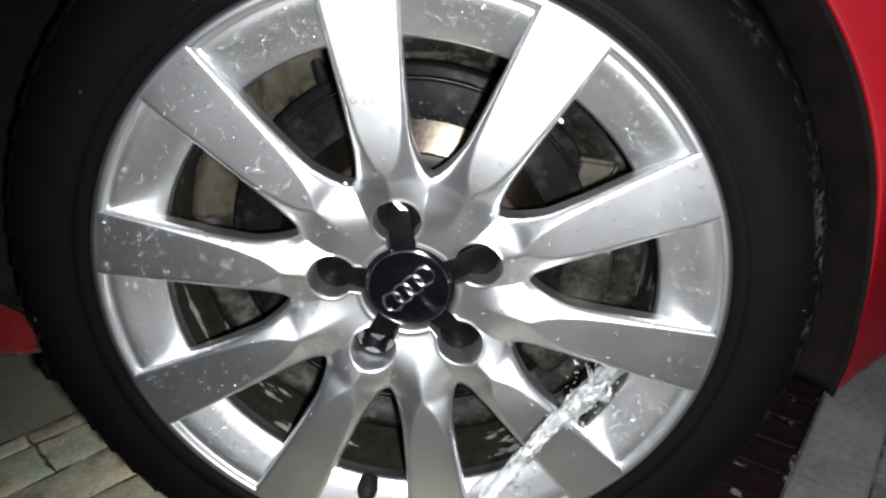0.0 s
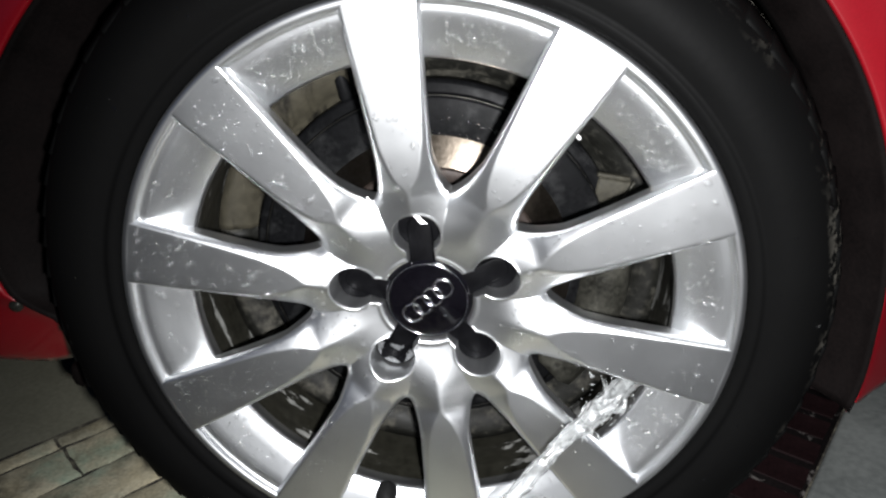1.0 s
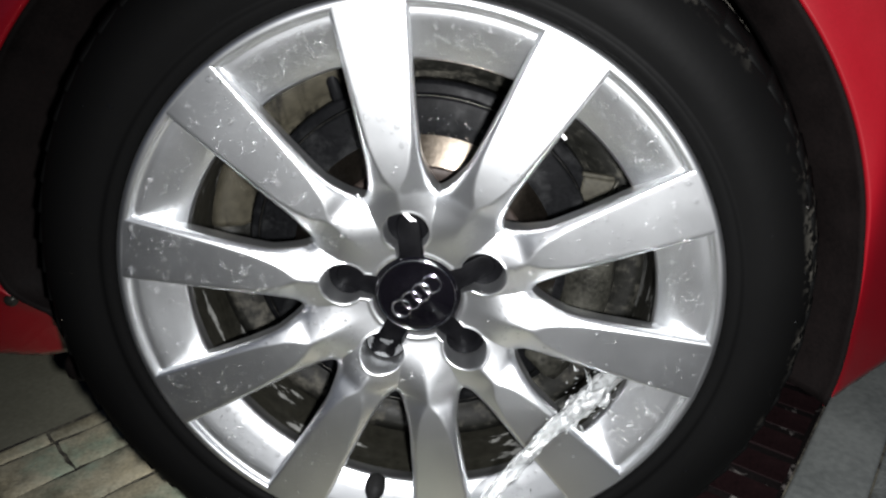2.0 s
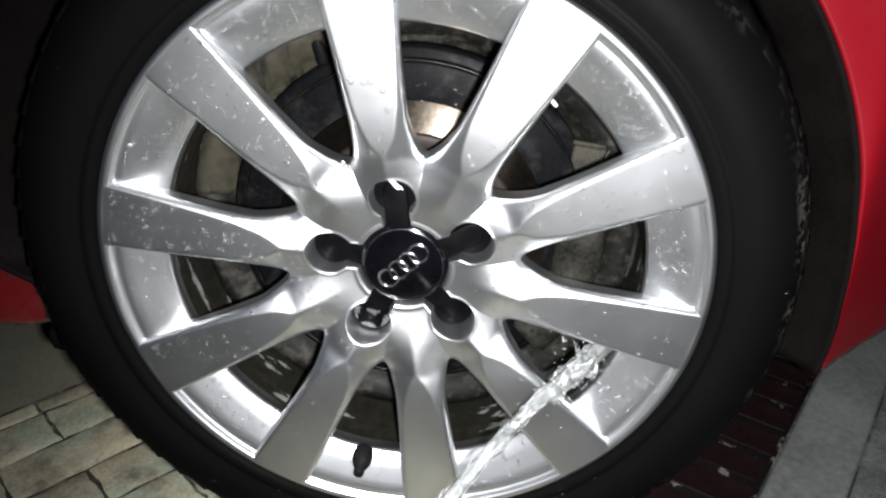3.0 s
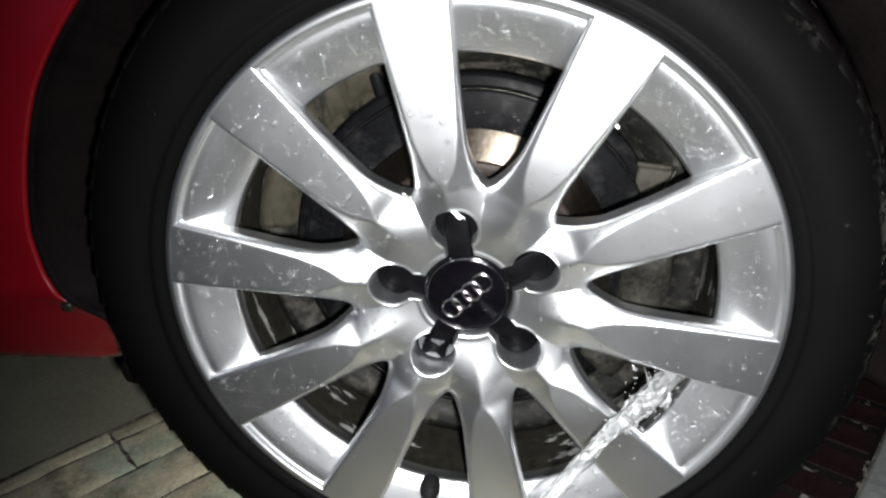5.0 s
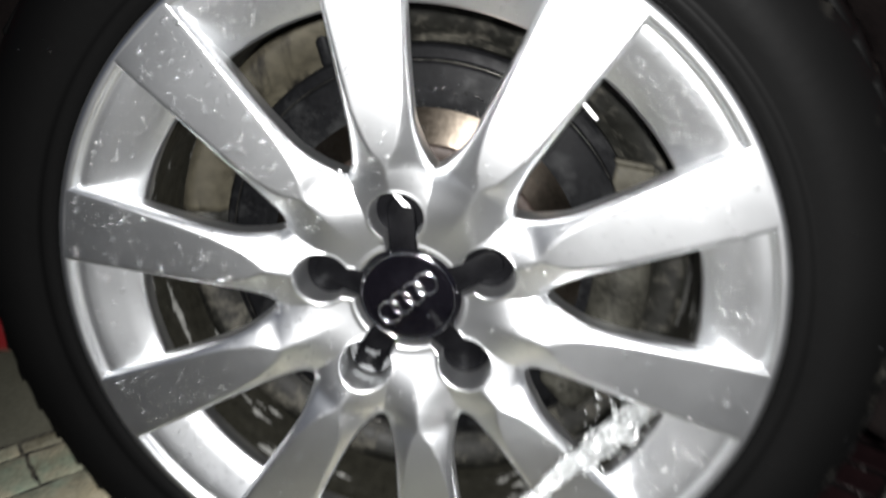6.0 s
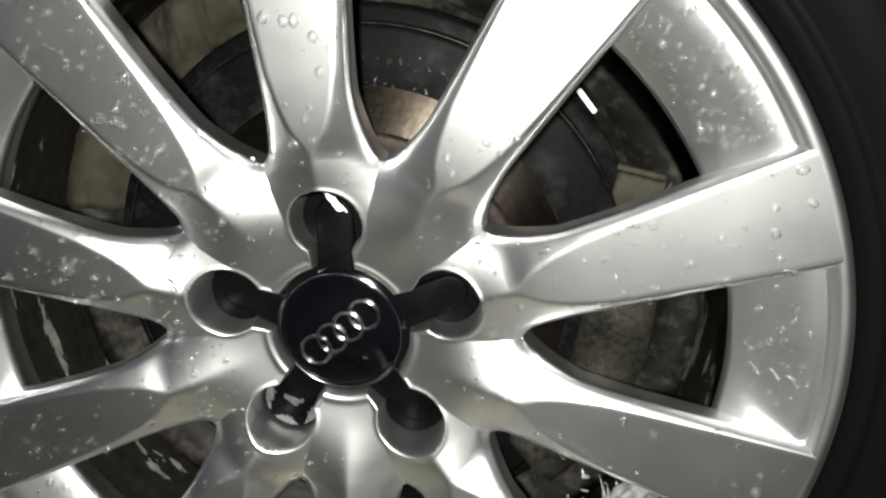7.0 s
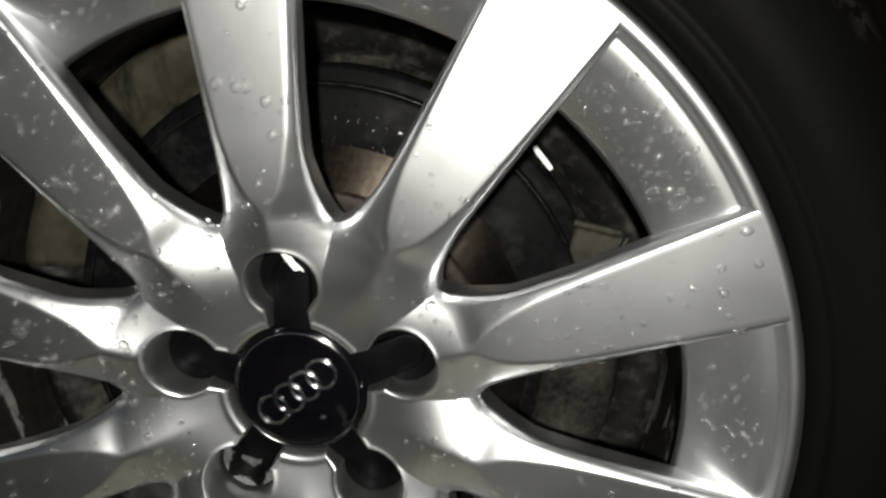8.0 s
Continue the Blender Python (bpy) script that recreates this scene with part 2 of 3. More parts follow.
def box(sx, sy, sz, bevel=0.0, seg=2):
    bm = bmesh.new()
    bmesh.ops.create_cube(bm, size=1, matrix=Matrix.Diagonal((sx, sy, sz, 1)))
    if bevel:
        bmesh.ops.bevel(bm, geom=bm.edges[:], offset=bevel, segments=seg, profile=0.5, affect="EDGES")
    return bm


def place(bm, m):
    bmesh.ops.transform(bm, matrix=m, verts=bm.verts[:])
    return bm


def prism(outline, y_front, y_back, bevel, seg=3):
    """A flat outline of (x, z) points, thick along y, with a rounded front edge."""
    bm = bmesh.new()
    f = bm.faces.new([bm.verts.new((x, y_front, z)) for x, z in outline])
    ext = bmesh.ops.extrude_face_region(bm, geom=[f])
    moved = [g for g in ext["geom"] if isinstance(g, bmesh.types.BMVert)]
    for w in moved:
        w.co.y = y_back
    bm.edges.ensure_lookup_table()
    front = [e for e in bm.edges if all(abs(w.co.y - y_front) < 1e-6 for w in e.verts)]
    if bevel:
        bmesh.ops.bevel(bm, geom=front, offset=bevel, segments=seg, profile=0.5, affect="EDGES")
    return bm


def smoothstep(a, b, x):
    t = min(1.0, max(0.0, (x - a) / (b - a)))
    return t * t * (3 - 2 * t)


def interp(x, table, blur=0.0):
    xs, ys = [a for a, _ in table], [b for _, b in table]
    if not blur:
        return float(np.interp(x, xs, ys))
    return float(np.mean(np.interp(x + np.linspace(-blur, blur, 9), xs, ys)))


# ---- the alloy wheel's face: depth y behind the rim's plane, at radius r and offset u from a spoke's axis ----
SPOKE_ANGLE = 97.0
WINDOW_IN, WINDOW_FULL = 0.0925, 0.121
END_ROUND = 0.0050
CREST = [(0.03, 0.0250), (0.045, 0.0220), (0.06, 0.0163), (0.08, 0.0103), (0.10, 0.0064), (0.125, 0.0043), (0.15, 0.0032), (0.20, 0.0013), (0.2325, -0.0001), (0.24, -0.0004)]
PANEL = [(0.03, 0.0), (0.096, 0.0), (0.106, 0.0068), (0.116, 0.0108), (0.1325, 0.0148), (0.155, 0.0175), (0.19, 0.0210), (0.2335, 0.0247)]
EDGE = [(0.03, 0.019), (0.10, 0.0195), (0.1325, 0.0208), (0.19, 0.0244), (0.225, 0.0268), (0.2335, 0.0285)]


def half_width(r):
    sector = r * math.tan(radians(18))
    if r <= WINDOW_IN:
        return sector
    full = interp(r, EDGE)
    if r >= WINDOW_FULL:
        return full
    span = WINDOW_FULL - WINDOW_IN
    gap_full = WINDOW_FULL * math.tan(radians(18)) - interp(WINDOW_FULL, EDGE)
    flare = (gap_full ** 2 - 2 * END_ROUND * span) / span ** 2
    d = r - WINDOW_IN
    return sector - math.sqrt(2 * END_ROUND * d + flare * d * d)


def row_height(r, u):
    """Rows are arcs at the hub and turn straight along the spoke."""
    return r - (r - math.sqrt(max(0.0, r * r - u * u))) * (1 - smoothstep(0.083, 0.118, r))


def window_frame(r, u):
    """A point of the spoke, seen along the middle line of the window beside it."""
    z = row_height(r, u)
    return z * math.cos(radians(18)) + u * math.sin(radians(18)), u * math.cos(radians(18)) - z * math.sin(radians(18))


WINDOW_EDGE = np.array([window_frame(r, half_width(r)) for r in np.linspace(WINDOW_IN, 0.135, 60)])


def edge_roll(r, u):
    """Rounding of the face towards the windows: along the spoke's edges and round the window's inner end."""
    if r < 0.070:
        return 0.0
    if r < 0.125:
        rw, uw = window_frame(r, u)
        d = float(np.min(np.hypot(WINDOW_EDGE[:, 0] - rw, WINDOW_EDGE[:, 1] - uw)))
    else:
        d = interp(r, EDGE) - u
    width = interp(r, [(0.085, 0.0075), (0.10, 0.0045), (0.12, 0.0020), (0.24, 0.0016)])
    return interp(r, [(0.085, 0.0036), (0.10, 0.0024), (0.12, 0.0012), (0.24, 0.0010)]) * max(0.0, 1 - d / width) ** 1.8


def face_depth(r, u):
    p = interp(r, PANEL, 0.003)
    y = interp(r, CREST, 0.010)
    over = max(0.0, abs(u) - p)
    slope = interp(r, [(0.03, 0.0), (0.05, 0.04), (0.066, 0.17), (0.083, 0.36), (0.10, 0.52), (0.13, 0.74), (0.2, 1.0), (0.24, 1.0)], 0.006)
    soft = interp(r, [(0.03, 0.006), (0.06, 0.004), (0.08, 0.0024), (0.10, 0.0018), (0.12, 0.0014), (0.18, 0.0013)])
    return y + slope * (math.sqrt(over * over + soft * soft) - soft) + edge_roll(r, abs(u))


def spoke_bmesh():
    bm = bmesh.new()
    rs = sorted([0.083 + (0.2325 - 0.083) * (i / 80) ** 1.15 for i in range(81)] + [WINDOW_IN + d for d in (0.0, 0.0002, 0.0005, 0.0009)])
    rows = []
    for r in rs:
        p, e = interp(r, PANEL, 0.003), half_width(r)
        p = min(p, e - 0.0012)
        mid = max(0.0, p) + (0.45 * e - p) * (1 - smoothstep(0.090, 0.112, r))
        half = [mid * k / 10 for k in range(11)] + [mid + (e - mid) * k for k in (0.12, 0.25, 0.5, 0.7, 0.8, 0.87, 0.94, 1.0)]
        us = [-h for h in half[:0:-1]] + half
        line = [(u, face_depth(r, u)) for u in us]
        edge_y = line[-1][1]
        back = interp(r, [(0.083, 0.046), (0.0925, 0.038), (0.105, 0.031), (0.12, 0.0265), (0.15, 0.023), (0.19, 0.022), (0.2325, 0.017)])
        taper = interp(r, [(0.085, 0.0030), (0.105, 0.0010), (0.125, -0.0008), (0.16, -0.0015)])
        wall = [(e + 0.0006, edge_y + 0.0011), (e + 0.0006 + 0.25 * taper, edge_y + 0.004), (e + taper, max(edge_y + 0.008, back))] if r > WINDOW_IN else [(e, edge_y + 0.003), (e, edge_y + 0.006), (e, back)]
        line = [(-u, y) for u, y in wall[::-1]] + line + wall
        rows.append([bm.verts.new((u, y, row_height(r, u))) for u, y in line])
    for a, b in zip(rows, rows[1:]):
        for j in range(len(a) - 1):
            bm.faces.new((a[j], a[j + 1], b[j + 1], b[j]))
    return bm


def hub_bmesh():
    """The hub's face with the five bolt pockets."""
    bm = bmesh.new()
    n_a, rs = 720, [0.030 + (0.083 - 0.030) * i / 96 for i in range(97)]
    rows = []
    for r in rs:
        row = []
        for k in range(n_a):
            a = 360 * k / n_a
            rel = (a - SPOKE_ANGLE + 18) % 36 - 18
            u = r * math.sin(radians(rel))
            y = face_depth(r, u)
            b = (a - SPOKE_ANGLE + 36) % 72 - 36
            along, across = r * math.cos(radians(b)), r * math.sin(radians(b))
            d = math.hypot(along - 0.0596, across) - 0.0184
            if 0.03 < along < 0.0596:
                d = min(d, abs(across) - 0.0112)
            pocket = 1 - smoothstep(-0.0026, 0.0, d)
            centre = 1 - smoothstep(0.0350, 0.0368, r)
            deep = max(pocket * 0.0275, centre * 0.016)
            rim = math.exp(-(d / 0.0015) ** 2) * 0.0005 if d < 0.05 and r > 0.04 else 0.0
            rim = max(rim, math.exp(-((r - 0.0388) / 0.0019) ** 2) * 0.0008)
            row.append(bm.verts.new((r * math.cos(radians(a)), y + deep - rim * (1 - pocket), r * math.sin(radians(a)))))
        rows.append(row)
    for a, b in zip(rows, rows[1:]):
        for j in range(n_a):
            bm.faces.new((a[j], a[(j + 1) % n_a], b[(j + 1) % n_a], b[j]))
    return bm


# ---- the car ----
car = tagged(new("car"), "red car with wet silver ten-spoke alloy wheel, on paving", "car")

FLOOR = [(0.1925, 0.0207), (0.205, 0.0148), (0.216, 0.0091), (0.2218, 0.0067), (0.2250, 0.0059)]      # the windows' sloping floors
RIM_PROFILE = [(0.2375, 0.016), (0.2385, 0.006), (0.2380, 0.0022), (0.2364, 0.0003), (0.2340, -0.0002), (0.2314, 0.0004), (0.2304, 0.0014),
               (0.2296, 0.0036), (0.2286, 0.0054), (0.2272, 0.0058), (0.2250, 0.0059), (0.2218, 0.0067), (0.216, 0.0091), (0.205, 0.0148), (0.1925, 0.0207), (0.1905, 0.0235), (0.191, 0.028), (0.194, 0.038)]
wheel = part("wheel", lathe(RIM_PROFILE, 256), SILVER, car, "silver ten-spoke alloy wheel with black tyre, beaded with water")
wheel.location = (0, 0, HZ)
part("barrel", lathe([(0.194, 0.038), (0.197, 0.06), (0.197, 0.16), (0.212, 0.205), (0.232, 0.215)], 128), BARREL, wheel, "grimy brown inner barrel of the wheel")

spoke = part("spoke", spoke_bmesh(), SILVER, wheel)
for s in range(10):
    ob = spoke if s == 0 else new("spoke", spoke.data)
    ob.parent = wheel
    ob.rotation_euler = (0, radians(90 - SPOKE_ANGLE + 36 * s), 0)
part("hub", hub_bmesh(), SILVER, wheel)

# tyre: sidewall, shoulder, tread with grooves, and shoulder lugs
TYRE_PROFILE = [(0.2365, 0.012), (0.2388, 0.004), (0.2402, 0.0004), (0.2430, -0.0012), (0.2458, -0.0026), (0.2480, -0.0025), (0.2495, -0.0016), (0.2520, -0.0022),
                (0.258, -0.0060), (0.270, -0.0080), (0.282, -0.0060), (0.292, -0.0005), (0.300, 0.006), (0.306, 0.015), (0.310, 0.024), (0.3125, 0.035), (0.3155, 0.050),
                (0.311, 0.052), (0.311, 0.059), (0.3175, 0.061), (0.3210, 0.090), (0.314, 0.092), (0.314, 0.100), (0.3215, 0.102),
                (0.3215, 0.130), (0.3190, 0.165), (0.314, 0.19), (0.303, 0.212), (0.28, 0.225), (0.25, 0.222), (0.232, 0.215)]
part("tyre", lathe(TYRE_PROFILE, 240), RUBBER, wheel, "black rubber tyre with a muddy shoulder")
lug_bm = box(0.0240, 0.027, 0.0075, 0.0016, 1)
lug = part("tread_block", lug_bm, RUBBER, wheel)
for k in range(72):
    ob = lug if k == 0 else new("tread_block", lug.data)
    ob.parent = wheel
    ob.matrix_basis = pose(0, 0, 0, 0, 5 * k, 0) @ pose(0, 0.0205, 0.3044, 23.3, 0, 10)

# centre cap with five arms
CAP_Y = 0.0245
cap = part("center_cap", lathe([(0.0001, CAP_Y), (0.028, CAP_Y + 0.0004), (0.0315, CAP_Y + 0.0012), (0.034, CAP_Y + 0.0024), (0.0358, CAP_Y + 0.005), (0.036, CAP_Y + 0.012)], 96), BLACK_PLASTIC, wheel, "gloss black centre cap")
part("cap_ring", lathe([(0.0314, CAP_Y + 0.0004), (0.0318, CAP_Y - 0.0003), (0.0322, CAP_Y + 0.0004), (0.0318, CAP_Y + 0.0018)], 96, True), CHROME, wheel, "thin silver ring")
def round_end(half, reach, foot):
    pts = [(-half, foot)]
    pts += [(half * math.cos(radians(180 - 15 * k)), reach - half + half * math.sin(radians(180 - 15 * k))) for k in range(13)]
    return pts + [(half, foot)]


ARM_Y = CAP_Y + 0.0050


def arm_bmesh():
    """A strip that drops from the cap and runs over a round, domed bolt cover."""
    bm = prism(round_end(0.0098, 0.0690, 0.030), ARM_Y, ARM_Y + 0.016, 0.0018)
    for w in bm.verts:
        w.co.y += 0.0044 - 0.0074 * (1 - smoothstep(0.032, 0.054, w.co.z))
    ring = [(0.0176 * math.cos(radians(15 * k)), 0.0577 + 0.0176 * math.sin(radians(15 * k))) for k in range(24)]
    head = prism(ring, ARM_Y + 0.0058, ARM_Y + 0.018, 0.0016, 3)
    me = bpy.data.meshes.new("bolt_cover")
    head.to_mesh(me)
    head.free()
    bm.from_mesh(me)
    bpy.data.meshes.remove(me)
    return bm


arm = part("cap_arm", arm_bmesh(), ARM_BLACK, wheel)
arm.rotation_euler = (0, radians(90 - SPOKE_ANGLE), 0)
for s in (2, 4, 6, 8):
    ob = new("cap_arm", arm.data)
    ob.parent = wheel
    ob.rotation_euler = (0, radians(90 - SPOKE_ANGLE + 36 * s), 0)

# four linked rings of the emblem
for k in range(4):
    a = radians(43.7)
    d = (k - 1.5) * 0.0112
    ring = lathe([(0.0066, 0.0010), (0.0069, -0.0004), (0.0072, -0.0007), (0.0074, -0.0004), (0.0080, -0.0004), (0.0082, -0.0007), (0.0085, -0.0004), (0.0088, 0.0010)], 48, True)
    place(ring, Matrix.Translation((d * math.cos(a), CAP_Y - 0.0003, d * math.sin(a))))
    part("emblem_ring", ring, CHROME, wheel, "small chrome ring")

# worn marks on the cap: a white chip, a peeled arm, two tiny raised bars
def patch(name, cx, cz, y, sx, sz, turn, mat, label, seed):
    rng = random.Random(seed)
    pts = []
    for k in range(22):
        a = 2 * math.pi * k / 22
        f = rng.uniform(0.72, 1.08)
        pts.append((sx * f * math.cos(a), sz * f * math.sin(a)))
    bm = prism(pts, -0.0005, 0.001, 0.0002, 1)
    place(bm, Matrix.Translation((cx, y, cz)) @ pose(0, 0, 0, 0, turn, 0))
    return part(name, bm, mat, wheel, label)


patch("paint_chip", -0.0058, 0.0648, ARM_Y + 0.0044, 0.0088, 0.0021, 42, CHIP_AND_SHEEN, "white scuff on the cap arm", 3)
pa = radians(SPOKE_ANGLE - 216)


def on_peeled_arm(name, along, across, lift, sx, sz, turn, mat, seed):
    """A flake on the worn arm; along the arm from the hub, and across it."""
    x, z = along * math.cos(pa) - across * math.sin(pa), along * math.sin(pa) + across * math.cos(pa)
    return patch(name, x, z, ARM_Y + 0.0044 + lift, sx, sz, turn, mat, "bare grey patch where the black paint has peeled", seed)


on_peeled_arm("peeled_patch", 0.0540, -0.0012, -0.0016, 0.0066, 0.0052, 35, PEELED, 5)


def peeled_rim(a0, a1, seed):
    """A crescent of bare plastic along the rim of the worn bolt cover, ragged inside."""
    rng = random.Random(seed)
    n = 26
    outer = [(0.0158, a0 + (a1 - a0) * k / n) for k in range(n + 1)]
    ragged = [(0.0157 - 0.0062 * math.sin(math.pi * k / n) * rng.uniform(0.45, 1.05), a1 - (a1 - a0) * k / n) for k in range(1, n)]
    pts = []
    for r, a in outer + ragged:
        t = pa + radians(a)
        pts.append((0.0577 * math.cos(pa) + r * math.cos(t), 0.0577 * math.sin(pa) + r * math.sin(t)))
    bm = prism(pts, ARM_Y + 0.0053, ARM_Y + 0.0070, 0.0)
    return part("peeled_patch", bm, PEELED, wheel, "bare grey patch where the black paint has peeled", smooth=False)


peeled_rim(-122, -28, 8)
peeled_rim(-14, 40, 9)
peeled_rim(52, 128, 12)
for k in range(2):
    part("raised_bar", place(box(0.0007, 0.0006, 0.0014), Matrix.Translation((0.0132 + 0.0015 * k, CAP_Y + 0.0002, -0.0125))), CHROME, wheel)

# valve stem on the window floor
VALVE_R = 0.1945
stem = lathe([(0.0001, -0.0050), (0.0032, -0.0049), (0.0043, -0.0041), (0.0046, -0.0010), (0.0046, 0.0030), (0.0064, 0.0040), (0.0080, 0.0070), (0.0090, 0.0105), (0.0092, 0.0145), (0.0086, 0.0190)], 28)
for w in stem.verts:
    w.co.x += VALVE_R + 0.28 * (0.014 - w.co.y)
place(stem, pose(0, 0, 0, 0, 101.2, 0))
part("valve_stem", stem, RUBBER_CAP, wheel, "black rubber valve stem and cap")

# brake behind the wheel
def at_hub(ob):
    ob.location = (0, 0, HZ)
    return ob


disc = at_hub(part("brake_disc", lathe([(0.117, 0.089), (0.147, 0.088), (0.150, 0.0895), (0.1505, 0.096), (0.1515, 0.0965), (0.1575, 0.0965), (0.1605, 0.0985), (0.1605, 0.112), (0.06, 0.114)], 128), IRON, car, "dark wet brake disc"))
part("disc_edge", lathe([(0.1496, 0.0886), (0.1502, 0.0882), (0.1508, 0.0888), (0.1502, 0.0896)], 128, True), EDGE_STEEL, disc, "bright worn disc edge")
part("disc_hat", lathe([(0.0955, 0.0735), (0.0975, 0.0745), (0.113, 0.0850), (0.1155, 0.0870), (0.1175, 0.0888)], 96), HAT, disc, "rusty metal disc hat")
part("hub_face", lathe([(0.02, 0.073), (0.086, 0.0724), (0.0930, 0.0718), (0.0957, 0.0736), (0.0957, 0.08)], 96), HUB_BROWN, disc, "dark brown hub face")
at_hub(part("back_plate", arc_band([(0.04, 0.120), (0.163, 0.118), (0.169, 0.104), (0.186, 0.093), (0.1950, 0.093), (0.1950, 0.15), (0.04, 0.152)], 98, 172, 48), SHIELD, car, "dusty brown plate behind the brake"))

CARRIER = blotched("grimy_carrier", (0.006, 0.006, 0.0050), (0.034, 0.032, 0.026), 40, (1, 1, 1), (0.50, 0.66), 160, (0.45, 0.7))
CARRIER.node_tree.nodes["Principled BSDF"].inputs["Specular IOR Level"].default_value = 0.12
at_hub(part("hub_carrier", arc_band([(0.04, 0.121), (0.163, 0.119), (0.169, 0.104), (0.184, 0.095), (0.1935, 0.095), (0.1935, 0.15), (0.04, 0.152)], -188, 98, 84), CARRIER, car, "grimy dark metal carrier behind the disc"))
caliper = at_hub(part("brake_caliper", arc_band([(0.126, 0.076), (0.150, 0.070), (0.164, 0.078), (0.170, 0.096), (0.170, 0.15), (0.126, 0.15)], -42, 14, 24), CALIPER, car, "grimy grey brake caliper"))
DUSTY = blotched("dusty_beige_metal", (0.027, 0.025, 0.0185), (0.010, 0.009, 0.007), 60, (1, 1, 1), (0.54, 0.66), 240, (0.6, 0.8))
DUSTY.node_tree.nodes["Principled BSDF"].inputs["Specular IOR Level"].default_value = 0.14
part("bracket", place(box(0.031, 0.012, 0.026, 0.0025, 2), Matrix.Translation((0.1480, 0.101, 0.0680)) @ pose(0, 0, 0, 0, 8, 0)), DUSTY, caliper, "dusty beige caliper bracket")
part("bracket", place(box(0.027, 0.006, 0.0036, 0.0010, 2), Matrix.Translation((0.1468, 0.0960, 0.0838)) @ pose(0, 0, 0, 0, 8, 0)), DUSTY, caliper, "pale upper flange of the bracket")
part("bracket", place(box(0.0022, 0.006, 0.024, 0.0008, 1), Matrix.Translation((0.1585, 0.0935, 0.0700)) @ pose(0, 0, 0, 0, 24, 0)), CALIPER, caliper, "grimy bracket rib")
hose = place(box(0.011, 0.014, 0.030, 0.004, 2), Matrix.Translation((-0.0765, 0.104, 0.1545)) @ pose(0, 0, 0, 0, -16, 0))
part("hose_bracket", hose, IRON, caliper, "dark hose bracket")
# the clip's metallic sheen is put into a plain white, non-metal colour
part("clip", place(box(0.0165, 0.003, 0.0030, 0.0008, 1), Matrix.Translation((0.1130, 0.106, 0.1178)) @ pose(0, 0, 0, 0, 47, 0)), CHIP_AND_SHEEN, caliper, "steel clip with its sheen painted white")

# wheel arch, wing, sill
ARCH = [(-25, 0.374), (-12, 0.367), (-4, 0.360), (8, 0.355), (40, 0.352), (90, 0.353), (128, 0.357), (141, 0.366), (154, 0.377), (166, 0.381), (174, 0.384), (180, 0.380), (184, 0.372), (186, 0.356), (188, 0.336), (197, 0.334), (205, 0.334)]


def wing_depth(x, z, out):
    nose = max(0.0, x - 0.345)
    tuck = 0.45 * max(0.0, HZ - 0.02 - z) if x < 0 else 0.0
    return tuck + 0.046 - 0.0035 * math.exp(-(out / 0.02) ** 2) + 0.86 * nose * nose / (nose + 0.012) * (1 - 0.5 * smoothstep(HZ, HZ + 0.35, z)) + 0.12 * max(0.0, z - 0.70)


def wing_bmesh(a0, a1, steps):
    bm = bmesh.new()
    rows = []
    for k in range(steps + 1):
        ang = a0 + (a1 - a0) * k / steps
        a = radians(ang)
        arch = interp(ang, ARCH, 0.8)
        row = [bm.verts.new(((arch - 0.001) * math.cos(a), 0.050, HZ + (arch - 0.001) * math.sin(a)))]
        for j in range(26):
            r = arch + 0.75 * (j / 25) ** 1.9
            x, z = r * math.cos(a), HZ + r * math.sin(a)
            floor_z = HZ - 0.096 if x > 0 else HZ - 0.124
            lift = max(0.0, floor_z - z)
            row.append(bm.verts.new((x, wing_depth(x, z, r - arch) + min(lift, 0.05), max(z, floor_z))))
        rows.append(row)
    for p, q in zip(rows, rows[1:]):
        for j in range(len(p) - 1):
            bm.faces.new((p[j], p[j + 1], q[j + 1], q[j]))
    bmesh.ops.remove_doubles(bm, verts=bm.verts[:], dist=1e-5)
    return bm


wing = part("wing", wing_bmesh(-16.5, 197.5, 240), RED, car, "glossy red wing panel round the wheel arch")
skin = wing.modifiers.new("thickness", "SOLIDIFY")
skin.thickness, skin.offset = 0.0012, -1.0


def liner_bmesh(a0, a1, steps):
    bm = bmesh.new()
    rows = []
    for k in range(steps + 1):
        ang = a0 + (a1 - a0) * k / steps
        a = radians(ang)
        arch = interp(ang, ARCH, 0.8)
        inner = min(0.3275, arch - 0.012)
        prof = [(arch - 0.0012, 0.046), (arch - 0.004, 0.052), (arch - 0.009, 0.060), (inner, 0.088), (inner, 0.096), (max(arch - 0.006, 0.345), 0.28), (arch + 0.004, 0.29), (arch + 0.002, 0.062)]
        rows.append([bm.verts.new((r * math.cos(a), y, HZ + r * math.sin(a))) for r, y in prof])
    for p, q in zip(rows, rows[1:]):
        for j in range(len(p)):
            n = (j + 1) % len(p)
            bm.faces.new((p[j], p[n], q[n], q[j]))
    bm.faces.new(rows[0])
    bm.faces.new(rows[-1][::-1])
    return bm


